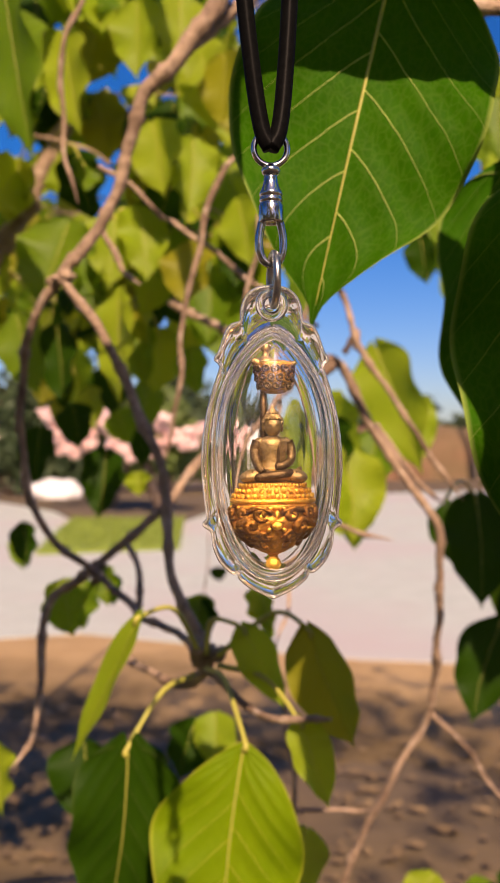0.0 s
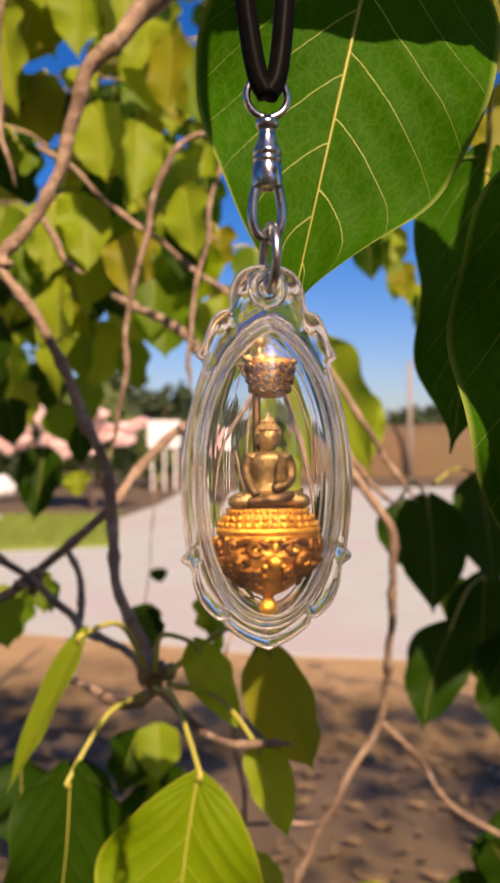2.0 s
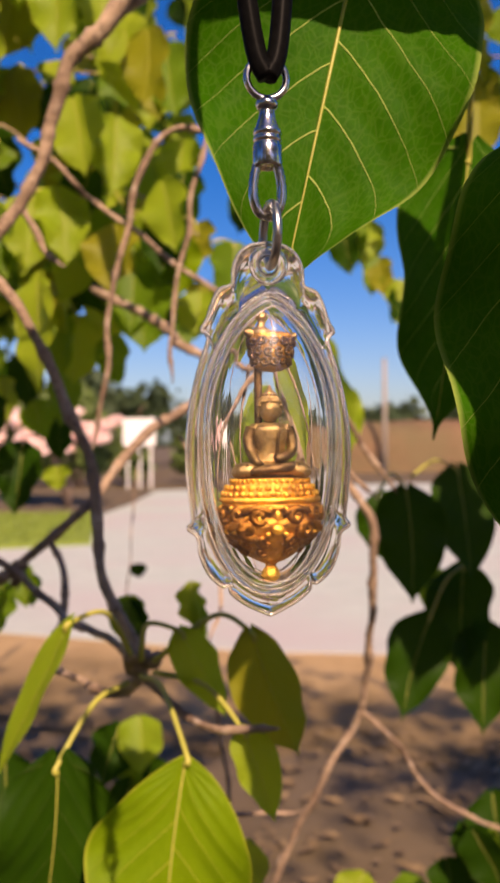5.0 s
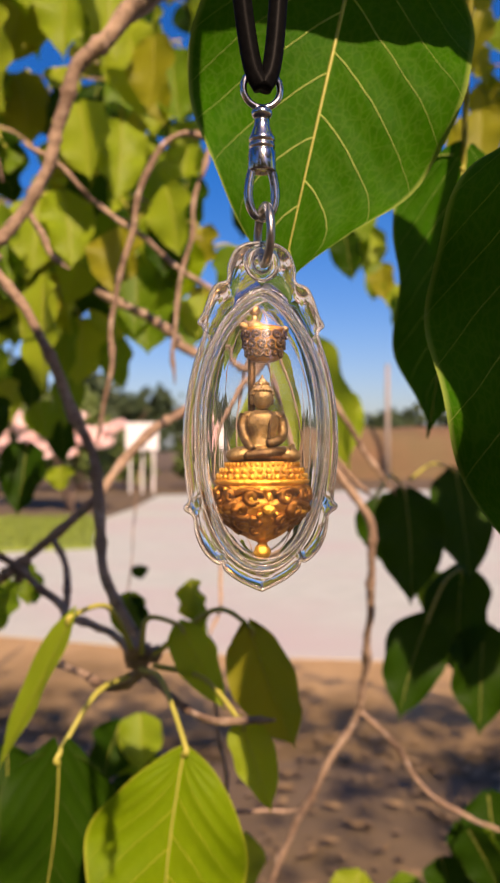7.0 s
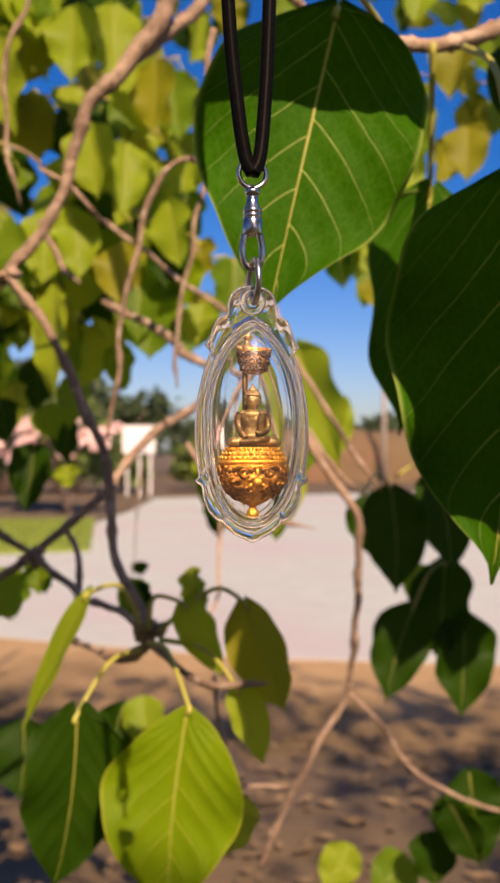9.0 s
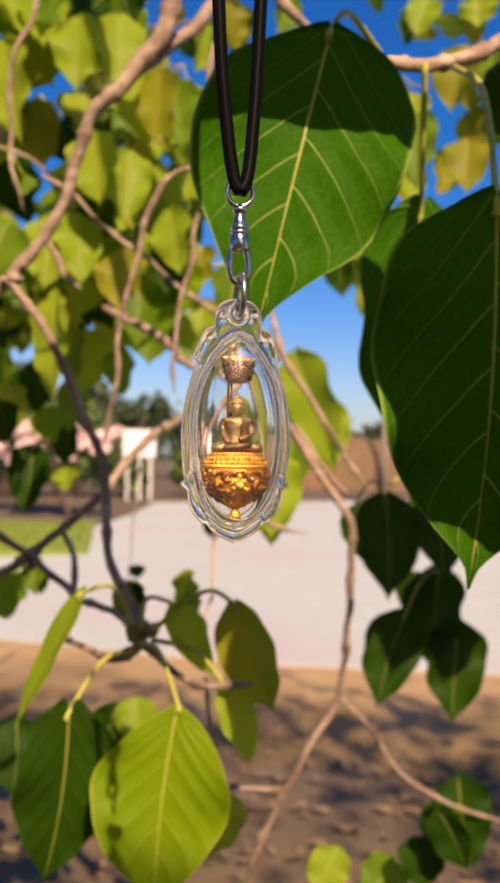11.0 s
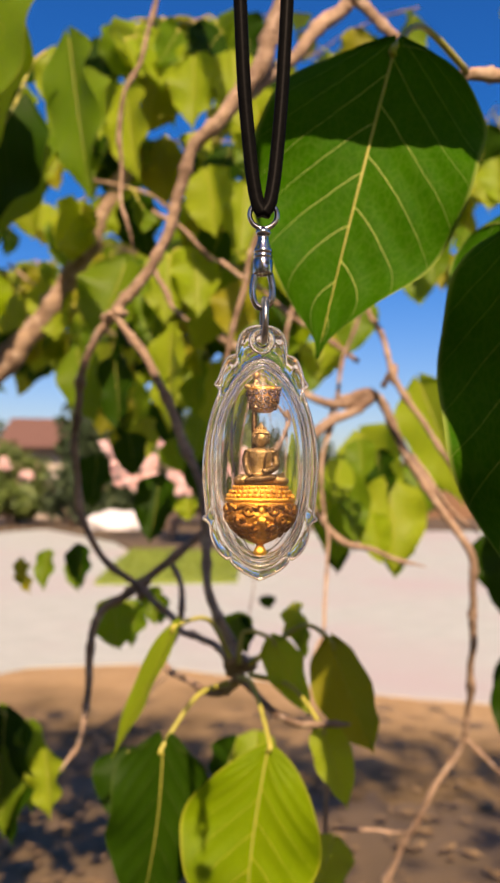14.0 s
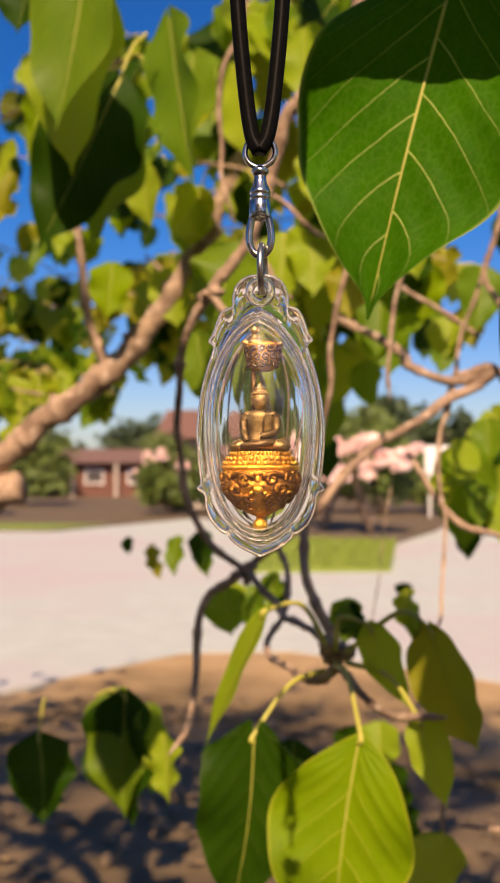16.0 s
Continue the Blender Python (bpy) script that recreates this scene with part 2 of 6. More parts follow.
WHITE = plain_material("white_paint", rgb(0.78, 0.77, 0.75), rgb(0.70, 0.69, 0.66), 4, 0.6, 0.1, 0.004)
POLE = plain_material("grey_concrete", rgb(0.27, 0.23, 0.19), rgb(0.34, 0.30, 0.25), 5, 0.85, 0.2, 0.004)
ROOF = plain_material("brown_roof", rgb(0.13, 0.075, 0.055), rgb(0.19, 0.11, 0.08), 4, 0.8, 0.3, 0.02)
BRICK = plain_material("red_brick", rgb(0.11, 0.046, 0.032), rgb(0.16, 0.070, 0.048), 6, 0.85, 0.3, 0.01)
CREAM = plain_material("cream_wall", rgb(0.40, 0.35, 0.29), rgb(0.48, 0.42, 0.35), 3, 0.8, 0.1, 0.01)
TERRACOTTA = plain_material("terracotta_tiles", rgb(0.14, 0.070, 0.048), rgb(0.19, 0.10, 0.07), 5, 0.8, 0.3, 0.02)
DARK_WOOD = plain_material("dark_opening", rgb(0.035, 0.03, 0.028), rgb(0.06, 0.05, 0.045), 6, 0.7, 0.1, 0.01)
TRUNK = plain_material("trunk_bark", rgb(0.16, 0.11, 0.08), rgb(0.26, 0.19, 0.14), 9, 0.9, 0.5, 0.01)


# ---- mesh helpers ----
def mesh_from(name, bm, material, smooth=True):
    me = bpy.data.meshes.new(name)
    bm.normal_update()
    bm.to_mesh(me)
    bm.free()
    for p in me.polygons:
        p.use_smooth = smooth
    me.materials.append(material)
    return me


def part(name, bm, material, parent=None, label="", smooth=True):
    """Links a bmesh as one mesh object under a thing or a part."""
    ob = new(name, mesh_from(name, bm, material, smooth))
    if parent is not None:
        ob.parent = parent
    if label:
        tagged(ob, label)
    return ob


def spline(pts, per):
    """Catmull-Rom through rows of any length, per steps between two rows."""
    p = np.array(pts, dtype=float)
    p = np.vstack([2 * p[0] - p[1], p, 2 * p[-1] - p[-2]])
    res = []
    for i in range(1, len(p) - 2):
        for k in range(per):
            t = k / per
            a, b, c, d = p[i - 1], p[i], p[i + 1], p[i + 2]
            res.append(0.5 * (2 * b + (c - a) * t + (2 * a - 5 * b + 4 * c - d) * t * t + (3 * b - a - 3 * c + d) * t ** 3))
    res.append(p[-2])
    return np.array(res)


def tube(bm, path, radii, sides=10, closed=False, rough=0.0, cap=True, flat=1.0):
    """A round bar along a path, with its own radius at each step."""
    n = len(path)
    path = [Vector(p) for p in path]
    rings = []
    up = Vector((0.31, 0.95, 0.07)).normalized()
    for i in range(n):
        if closed:
            d = (path[(i + 1) % n] - path[i - 1]).normalized()
        else:
            d = (path[min(i + 1, n - 1)] - path[max(i - 1, 0)]).normalized()
        side = d.cross(up)
        if side.length < 1e-4:
            side = d.cross(Vector((1, 0, 0)))
        side.normalize()
        up = side.cross(d).normalized()
        ring = []
        for k in range(sides):
            w = 2 * math.pi * k / sides
            r = radii[i] if hasattr(radii, "__len__") else radii
            if rough:
                r *= 1 + rough * noise.noise(path[i] * 90 + Vector((math.cos(w), math.sin(w), 0)) * 1.3)
            ring.append(bm.verts.new(path[i] + (side * math.cos(w) + up * math.sin(w) * flat) * r))
        rings.append(ring)
    for i in range(n if closed else n - 1):
        a, b = rings[i], rings[(i + 1) % n]
        for k in range(sides):
            bm.faces.new((a[k], a[(k + 1) % sides], b[(k + 1) % sides], b[k]))
    if cap and not closed:
        bm.faces.new(rings[0][::-1])
        bm.faces.new(rings[-1])
    return bm


def lathe(bm, rows, sides=40, flat=1.0, centre=(0, 0)):
    """Turns rows of (radius, height) about the upright axis."""
    rings = []
    for r, z in rows:
        rings.append([bm.verts.new((centre[0] + r * math.cos(2 * math.pi * k / sides), centre[1] + r * flat * math.sin(2 * math.pi * k / sides), z)) for k in range(sides)])
    for a, b in zip(rings, rings[1:]):
        for k in range(sides):
            bm.faces.new((a[k], a[(k + 1) % sides], b[(k + 1) % sides], b[k]))
    bm.faces.new(rings[0][::-1])
    bm.faces.new(rings[-1])
    return bm


def blob(bm, centre, size, turn=(0, 0, 0), seg=12, rows=8):
    m = pose(*centre, *turn) @ Matrix.Diagonal((*size, 1))
    bmesh.ops.create_uvsphere(bm, u_segments=seg, v_segments=rows, radius=1, matrix=m)
    return bm


def box(bm, x0, x1, y0, y1, z0, z1, bevel=0.0):
    m = pose((x0 + x1) / 2, (y0 + y1) / 2, (z0 + z1) / 2) @ Matrix.Diagonal((x1 - x0, y1 - y0, z1 - z0, 1))
    made = bmesh.ops.create_cube(bm, size=1, matrix=m)
    if bevel:
        edges = {e for v in made["verts"] for e in v.link_edges}
        bmesh.ops.bevel(bm, geom=list(edges), offset=bevel, segments=2, affect="EDGES")
    return bm


def empty(name, place=(0, 0, 0)):
    ob = new(name)
    ob.empty_display_size = 0.02
    ob.location = place
    return ob


# ---- ground, road and distance ----
def flat_sheet(name, corners, z, thick, material, label, category):
    bm = bmesh.new()
    top = [bm.verts.new((x, y, z)) for x, y in corners]
    low = [bm.verts.new((x, y, z - thick)) for x, y in corners]
    bm.faces.new(top)
    for i in range(len(top)):
        j = (i + 1) % len(top)
        bm.faces.new((top[i], low[i], low[j], top[j]))
    bmesh.ops.recalc_face_normals(bm, faces=bm.faces)
    return tagged(part(name, bm, material, None, smooth=False), label, category, kind="structure")


def ground_sheet():
    bm = bmesh.new()
    xs = sorted(set([-900, -300, -120, -60, -30, 30, 60, 120, 300, 900] + [i * 0.5 for i in range(-24, 25)]))
    ys = sorted(set([-300, -60, -20, 40, 60, 100, 200, 500, 1800] + [i * 0.5 for i in range(-8, 24)] + list(range(12, 40, 3))))
    grid = [[bm.verts.new((x, y, 0.03 * noise.noise(Vector((x * 0.9, y * 0.9, 0))) - 0.035 if abs(x) < 12 and -4 < y < 12 else -0.035)) for x in xs] for y in ys]
    for j in range(len(ys) - 1):
        for i in range(len(xs) - 1):
            bm.faces.new((grid[j][i], grid[j][i + 1], grid[j + 1][i + 1], grid[j + 1][i]))
    return tagged(part("ground", bm, DIRT), "dry brown dirt ground with sandy patches", "ground", kind="structure")


ground_sheet()
flat_sheet("road", [(-60, 3.2), (-14, 3.6), (-5.0, 4.6), (-3.0, 5.3), (-2.55, 6.1), (-2.1, 7.0), (-1.3, 7.25), (0.55, 6.35), (1.6, 6.1), (9, 4.6), (60, 2), (60, 31), (7, 31), (-0.5, 28.3), (-8, 27.4), (-9.5, 20.5), (-60, 17)], 0.0, 0.12, CONCRETE, "pale sunlit concrete yard with worn edges", "concrete yard")


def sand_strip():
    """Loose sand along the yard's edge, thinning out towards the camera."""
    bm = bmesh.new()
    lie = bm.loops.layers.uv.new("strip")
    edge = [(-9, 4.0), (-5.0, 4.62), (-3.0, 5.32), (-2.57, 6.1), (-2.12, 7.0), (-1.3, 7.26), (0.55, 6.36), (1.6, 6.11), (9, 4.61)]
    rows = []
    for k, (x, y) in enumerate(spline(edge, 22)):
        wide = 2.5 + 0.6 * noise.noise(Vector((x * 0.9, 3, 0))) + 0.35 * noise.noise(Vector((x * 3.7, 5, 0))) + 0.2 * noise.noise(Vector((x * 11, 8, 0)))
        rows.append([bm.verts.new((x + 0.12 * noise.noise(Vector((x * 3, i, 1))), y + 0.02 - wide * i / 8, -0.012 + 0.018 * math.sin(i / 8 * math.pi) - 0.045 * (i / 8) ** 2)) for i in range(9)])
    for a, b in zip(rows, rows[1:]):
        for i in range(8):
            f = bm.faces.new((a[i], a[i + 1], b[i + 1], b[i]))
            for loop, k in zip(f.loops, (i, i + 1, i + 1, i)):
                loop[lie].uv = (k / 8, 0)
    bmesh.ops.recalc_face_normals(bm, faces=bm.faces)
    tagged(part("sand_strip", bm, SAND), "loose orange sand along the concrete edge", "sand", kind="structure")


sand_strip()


def leaf_litter():
    """Dry fallen leaves and small clods on the dirt, too many to count."""
    r = random.Random(31)
    bm = bmesh.new()
    for _ in range(1500):
        x, y = r.uniform(-3.2, 3.0), r.uniform(2.6, 5.6)
        s, t = r.uniform(0.012, 0.05), r.uniform(0, 6.28)
        z = -0.02 + 0.03 * noise.noise(Vector((x * 0.9, y * 0.9, 0)))
        c, d = Vector((math.cos(t), math.sin(t), 0)), Vector((-math.sin(t), math.cos(t), 0))
        rim = [Vector((x, y, z)) + c * s * a + d * s * b + Vector((0, 0, h * s)) for a, b, h in ((-1, 0, 0.1), (-0.2, -0.6, 0.35), (0.6, -0.4, 0.2), (1.1, 0, 0.5), (0.5, 0.5, 0.3), (-0.3, 0.55, 0.1))]
        top = bm.verts.new(Vector((x, y, z + 0.35 * s)))
        vs = [bm.verts.new(p) for p in rim]
        for i in range(6):
            bm.faces.new((vs[i], vs[(i + 1) % 6], top))
    tagged(part("leaf_litter", bm, LITTER, None, smooth=False), "scattered dry brown leaves and clods on the dirt", "leaf litter", kind="stuff")


leaf_litter()


# ---- the tree that the pendant hangs in ----
tree = tagged(empty("peepal_tree", (-0.9, 1.1, 0.0)), "peepal tree with crooked grey-brown branches and heart-shaped leaves", "tree")
TREE_AT = Vector((-0.9, 1.1, 0.0))


def tree_part(name, bm, material, label=""):
    ob = part(name, bm, material, tree, label)
    ob.matrix_parent_inverse = Matrix.Translation(-TREE_AT)
    return ob


GIRTH = 0.66


def branch(rows, name="branch"):
    """A crooked branch through rows of x, y, z, radius."""
    p = spline(rows, 9)
    n = len(p)
    for i in range(n):
        w = 0.0034 * min(1.0, i / 6, (n - 1 - i) / 6)
        v = Vector(p[i][:3]) * 33
        p[i][0] += w * noise.noise(v)
        p[i][2] += w * noise.noise(v + Vector((9, 4, 2)))
        knot = max(0.0, noise.noise(v * 1.9 + Vector((3, 7, 1))))
        p[i][3] *= (0.92 + 0.34 * knot) * (1 + (0.30 if i % 9 == 4 else 0.0))
    if rows[-1][3] < 0.0027:
        for i in range(1, 6):
            p[-i][3] *= (0.25, 0.45, 0.65, 0.8, 0.92)[i - 1]
    bm = tube(bmesh.new(), [r[:3] for r in p], [max(0.0006, r[3] * GIRTH) for r in p], 12, rough=0.30)
    return tree_part(name, bm, BARK)


def leaf_mesh(length, width, fold, seed, fine=1, shoulder=0.27, heart=0.6):
    """Heart-shaped blade with a long drip tip; base at the origin, tip towards -z, upper face to -y."""
    r = random.Random(seed)
    bm = bmesh.new()
    uvl = bm.loops.layers.uv.new("blade")
    ns, nu = 26 * fine, 7 * fine
    wave, ph = width * (r.uniform(0.055, 0.095) if fine > 1 else r.uniform(0.06, 0.115)), r.uniform(0, 6)
    droop, twist, skew = r.uniform(-0.05, 0.16), r.uniform(-0.25, 0.25), r.uniform(-0.06, 0.06)
    lobes = 12 + 2 * (seed % 3)
    shape_s = [0, 0.012, 0.04, 0.09, 0.17, 0.27, 0.37, 0.48, 0.59, 0.69, 0.78, 0.855, 0.91, 0.95, 1.0]
    shape_w = [0.03, 0.24, 0.50, 0.74, 0.91, 0.99, 1.0, 0.95, 0.85, 0.71, 0.53, 0.33, 0.155, 0.055, 0.012]
    shape_w = [max(0.012, w + heart * d) for w, d in zip(shape_w, ([0.26, 0.20, 0.14, 0.08, 0.03, 0.0] if heart > 0 else [0.01, 0.12, 0.22, 0.26, 0.20, 0.08]) + [0] * 9)]
    shape = spline(list(zip(shape_s, shape_w)), 5)
    shape_s, shape_w = list(np.maximum.accumulate(shape[:, 0])), list(shape[:, 1])
    shape_s = [q + (shoulder - 0.27) * math.sin(math.pi * q) * (1 - q) for q in shape_s]
    grid, along = [], []
    for i in range(ns + 1):
        s = i / ns
        s = s ** 1.25 if s < 0.5 else s * (0.841 + 0.159 * (2 * s - 1))
        along.append(s)
        half = width / 2 * float(np.interp(s, shape_s, shape_w))
        row = []
        for k in range(-nu, nu + 1):
            u = k / nu
            swing = math.sin(s * lobes + ph + (2.1 if u < 0 else 0)) + 0.6 * noise.noise(Vector((s * 5, 3 if u < 0 else 8, seed * 0.7)))
            edge = wave * swing * abs(u) ** 2.0 * min(1.0, half / (0.3 * width))
            ragged = 1 + abs(u) * (0.055 * noise.noise(Vector((s * 6, u * 1.5, seed * 1.7))) + 0.028 * swing)
            x = u * half * ragged + skew * width * math.sin(s * 3.0)
            lobe = (0.03 + 0.06 * heart) * length * (1 - s) ** 7 * (math.sin(min(1.0, abs(u)) * math.pi) ** 0.8)
            z = -s * length + lobe
            y = -fold * abs(u * half) + edge + droop * length * (s * s - s * 0.2)
            y += twist * x * s
            q = s - (0.66 - 0.50 * s) * abs(u) ** 1.2 + (0.03 if u > 0 else -0.03)
            y += (0.008 if fine > 1 else 0.0065) * width * math.cos(2 * math.pi * 6.0 * q) * math.sin(math.pi * min(1.0, abs(u))) ** 0.7 * (1 if fine > 1 else 0.6)
            row.append(bm.verts.new((x, y, z)))
        grid.append(row)
    for i in range(ns):
        for k in range(2 * nu):
            f = bm.faces.new((grid[i][k], grid[i + 1][k], grid[i + 1][k + 1], grid[i][k + 1]))
            cs = ((k, i), (k, i + 1), (k + 1, i + 1), (k + 1, i))
            for loop, (a, b) in zip(f.loops, cs):
                loop[uvl].uv = (a / (2 * nu), along[b])
    return bm, [(grid[i][nu].co.copy()) for i in range(ns + 1)]


leaf_count = [0]


def leaf(base, tip, width, turn, tone, fold=0.2, stalk=None, fine=1, bow=None, shoulder=0.27, heart=0.6):
    """One leaf of the tree: blade, raised midrib and, where given, the stalk back to its twig."""
    leaf_count[0] += 1
    seed = leaf_count[0]
    b, t = Vector(base), Vector(tip)
    length = (t - b).length
    down = (t - b) / length
    face = Vector((0, -1, 0))
    face = (face - down * face.dot(down)).normalized()
    face = Matrix.Rotation(radians(turn), 3, down) @ face
    zax, yax = -down, -face
    xax = yax.cross(zax).normalized()
    m = Matrix((xax, yax, zax)).transposed().to_4x4()
    m.translation = b
    bm, rib = leaf_mesh(length, width, fold, seed, fine, shoulder, heart)
    blade = tree_part("leaf", bm, LEAF[tone])
    blade.matrix_basis = m
    rm = tube(bmesh.new(), [p + Vector((0, -0.0002, 0)) for p in rib[:-2]], [width * (0.72 if fine > 1 else 0.6) * (0.0105 * (1 - i / len(rib)) + 0.0020) for i in range(len(rib) - 2)], 6, flat=0.7)
    part("midrib", rm, STALK, blade)
    if stalk is not None:
        s = Vector(stalk)
        inv = m.inverted()
        mid = (b + s) / 2 + (Vector(bow) if bow else Vector((0, 0, 0.16 * (b - s).length)))
        line = spline([tuple(inv @ p) for p in (s, mid, b, b + down * 0.004)], 7)
        n = len(line)
        part("stalk", tube(bmesh.new(), line, [0.0011 + 0.0007 * abs(i / n - 0.5) for i in range(n)], 8), STALK, blade)
    return blade



def spray(start, end, count, seed, size, tones, radius=0.0022):
    """A thin twig with leaves hanging from it alternately."""
    r = random.Random(seed)
    a, b = Vector(start), Vector(end)
    d = b - a
    rows = []
    for i in range(5):
        k = i / 4
        q = a + d * k + Vector((r.uniform(-1, 1), r.uniform(-1, 1), r.uniform(-0.4, 1.0))) * 0.05 * d.length * (1 if 0 < i < 4 else 0)
        rows.append((*q, radius * (1.25 - 0.7 * k)))
    branch(rows, "twig")
    for i in range(count):
        k = (i + r.uniform(0.3, 0.9)) / count
        j = min(3, int(k * 4))
        p = Vector(rows[j][:3]).lerp(Vector(rows[j + 1][:3]), k * 4 - j)
        out = Vector((r.uniform(-1, 1), r.uniform(-1, 0.6), r.uniform(-0.9, 0.1))).normalized()
        base = p + out * r.uniform(0.02, 0.045)
        length = size * r.uniform(0.7, 1.2)
        tip = base + (Vector((0, 0, -1)) + Vector((r.uniform(-0.45, 0.45), r.uniform(-0.95, 0.15), 0))).normalized() * length
        leaf(tuple(base), tuple(tip), length * r.uniform(0.62, 0.85), r.uniform(-50, 50), r.choice(tones), fold=r.uniform(0.1, 0.6), stalk=tuple(p))


# branches, from the main limb outwards
branch([(0.002, 0.520, 1.707, 0.0090), (-0.007, 0.515, 1.676, 0.0085), (-0.017, 0.513, 1.643, 0.0080), (-0.037, 0.513, 1.619, 0.0075), (-0.058, 0.520, 1.597, 0.0065), (-0.065, 0.525, 1.570, 0.0055), (-0.072, 0.528, 1.549, 0.0055), (-0.092, 0.529, 1.518, 0.0052), (-0.106, 0.529, 1.498, 0.0050)])
branch([(0.051, 0.560, 1.726, 0.0070), (0.028, 0.550, 1.694, 0.0070), (0.003, 0.535, 1.662, 0.0065), (-0.035, 0.514, 1.619, 0.0065)])
branch([(-0.106, 0.529, 1.498, 0.0046), (-0.125, 0.540, 1.473, 0.0040), (-0.135, 0.560, 1.434, 0.0038), (-0.139, 0.580, 1.387, 0.0038), (-0.128, 0.589, 1.351, 0.0036), (-0.098, 0.585, 1.325, 0.0036), (-0.067, 0.540, 1.307, 0.0034), (-0.038, 0.490, 1.305, 0.0033), (-0.024, 0.468, 1.298, 0.0033)])
branch([(-0.106, 0.529, 1.498, 0.0042), (-0.080, 0.520, 1.463, 0.0040), (-0.063, 0.515, 1.425, 0.0042), (-0.050, 0.505, 1.397, 0.0042), (-0.044, 0.495, 1.364, 0.0042), (-0.040, 0.480, 1.333, 0.0040), (-0.027, 0.470, 1.309, 0.0040), (-0.021, 0.468, 1.292, 0.0045)])
branch([(0.063, 0.698, 1.462, 0.0060), (0.035, 0.690, 1.446, 0.0055), (0.002, 0.660, 1.421, 0.0050), (-0.024, 0.630, 1.404, 0.0046), (-0.055, 0.600, 1.362, 0.0044), (-0.099, 0.589, 1.325, 0.0042), (-0.126, 0.585, 1.301, 0.0040), (-0.129, 0.580, 1.262, 0.0036), (-0.132, 0.575, 1.232, 0.0030), (-0.145, 0.570, 1.208, 0.0025)])
branch([(-0.077, 0.590, 1.341, 0.0032), (-0.069, 0.580, 1.326, 0.0032), (-0.068, 0.560, 1.302, 0.0030), (-0.072, 0.530, 1.289, 0.0030), (-0.053, 0.500, 1.284, 0.0032), (-0.037, 0.480, 1.282, 0.0036), (-0.021, 0.468, 1.291, 0.0040)])
branch([(0.036, 0.700, 1.461, 0.0060), (0.067, 0.698, 1.464, 0.0060), (0.093, 0.695, 1.410, 0.0052), (0.115, 0.692, 1.376, 0.0050), (0.138, 0.692, 1.343, 0.0050), (0.141, 0.700, 1.313, 0.0046), (0.143, 0.720, 1.269, 0.0044), (0.144, 0.763, 1.187, 0.0046), (0.120, 0.770, 1.139, 0.0042), (0.094, 0.780, 1.086, 0.0042), (0.072, 0.790, 1.028, 0.0040)])
branch([(0.144, 0.763, 1.187, 0.0036), (0.173, 0.765, 1.157, 0.0032), (0.206, 0.770, 1.114, 0.0030), (0.254, 0.775, 1.085, 0.0028), (0.308, 0.780, 1.066, 0.0024)])
branch([(0.059, 0.660, 1.584, 0.0026), (0.068, 0.660, 1.571, 0.0026), (0.064, 0.660, 1.550, 0.0030), (0.055, 0.660, 1.527, 0.0032), (0.068, 0.660, 1.505, 0.0034), (0.076, 0.660, 1.475, 0.0034), (0.098, 0.665, 1.441, 0.0034), (0.122, 0.670, 1.403, 0.0032), (0.154, 0.680, 1.363, 0.0026)])
branch([(0.071, 0.700, 1.472, 0.0040), (0.079, 0.690, 1.487, 0.0036), (0.077, 0.680, 1.473, 0.0030)])
branch([(0.094, 0.700, 1.419, 0.0030), (0.106, 0.700, 1.397, 0.0028), (0.126, 0.700, 1.374, 0.0026), (0.145, 0.700, 1.358, 0.0022)])
branch([(0.001, 0.690, 1.405, 0.0030), (0.014, 0.690, 1.384, 0.0036), (0.035, 0.690, 1.354, 0.0036), (0.069, 0.690, 1.342, 0.0030), (0.104, 0.690, 1.333, 0.0020)])
branch([(-0.065, 0.780, 1.523, 0.0055), (-0.029, 0.750, 1.499, 0.0055), (-0.005, 0.730, 1.482, 0.0055), (0.000, 0.700, 1.471, 0.0055), (0.026, 0.698, 1.459, 0.0055), (0.063, 0.698, 1.462, 0.0055)])
branch([(0.018, 0.600, 1.589, 0.0022), (0.009, 0.600, 1.553, 0.0024), (-0.000, 0.600, 1.505, 0.0024), (-0.005, 0.600, 1.461, 0.0022), (-0.005, 0.600, 1.436, 0.0020)])
branch([(0.019, 0.600, 1.590, 0.0030), (-0.005, 0.600, 1.588, 0.0028), (-0.020, 0.600, 1.569, 0.0030), (-0.034, 0.600, 1.521, 0.0030), (-0.042, 0.600, 1.477, 0.0028), (-0.045, 0.600, 1.433, 0.0026), (-0.054, 0.600, 1.394, 0.0020)])
branch([(-0.060, 0.720, 1.577, 0.0026), (-0.021, 0.720, 1.547, 0.0028), (0.018, 0.720, 1.518, 0.0030), (0.053, 0.720, 1.494, 0.0030)])
branch([(-0.099, 0.620, 1.589, 0.0022), (-0.082, 0.620, 1.577, 0.0026), (-0.063, 0.620, 1.560, 0.0024), (-0.053, 0.660, 1.560, 0.0022)])
branch([(-0.096, 0.600, 1.548, 0.0030), (-0.087, 0.600, 1.530, 0.0032), (-0.082, 0.600, 1.514, 0.0030), (-0.069, 0.600, 1.506, 0.0020)])
branch([(-0.508, 0.950, 1.377, 0.0240), (-0.452, 0.950, 1.415, 0.0230), (-0.415, 0.950, 1.446, 0.0220), (-0.365, 0.950, 1.479, 0.0210), (-0.323, 0.950, 1.512, 0.0210), (-0.281, 0.950, 1.560, 0.0190), (-0.240, 0.950, 1.622, 0.0170), (-0.206, 0.950, 1.690, 0.0140), (-0.175, 0.950, 1.748, 0.0100)])
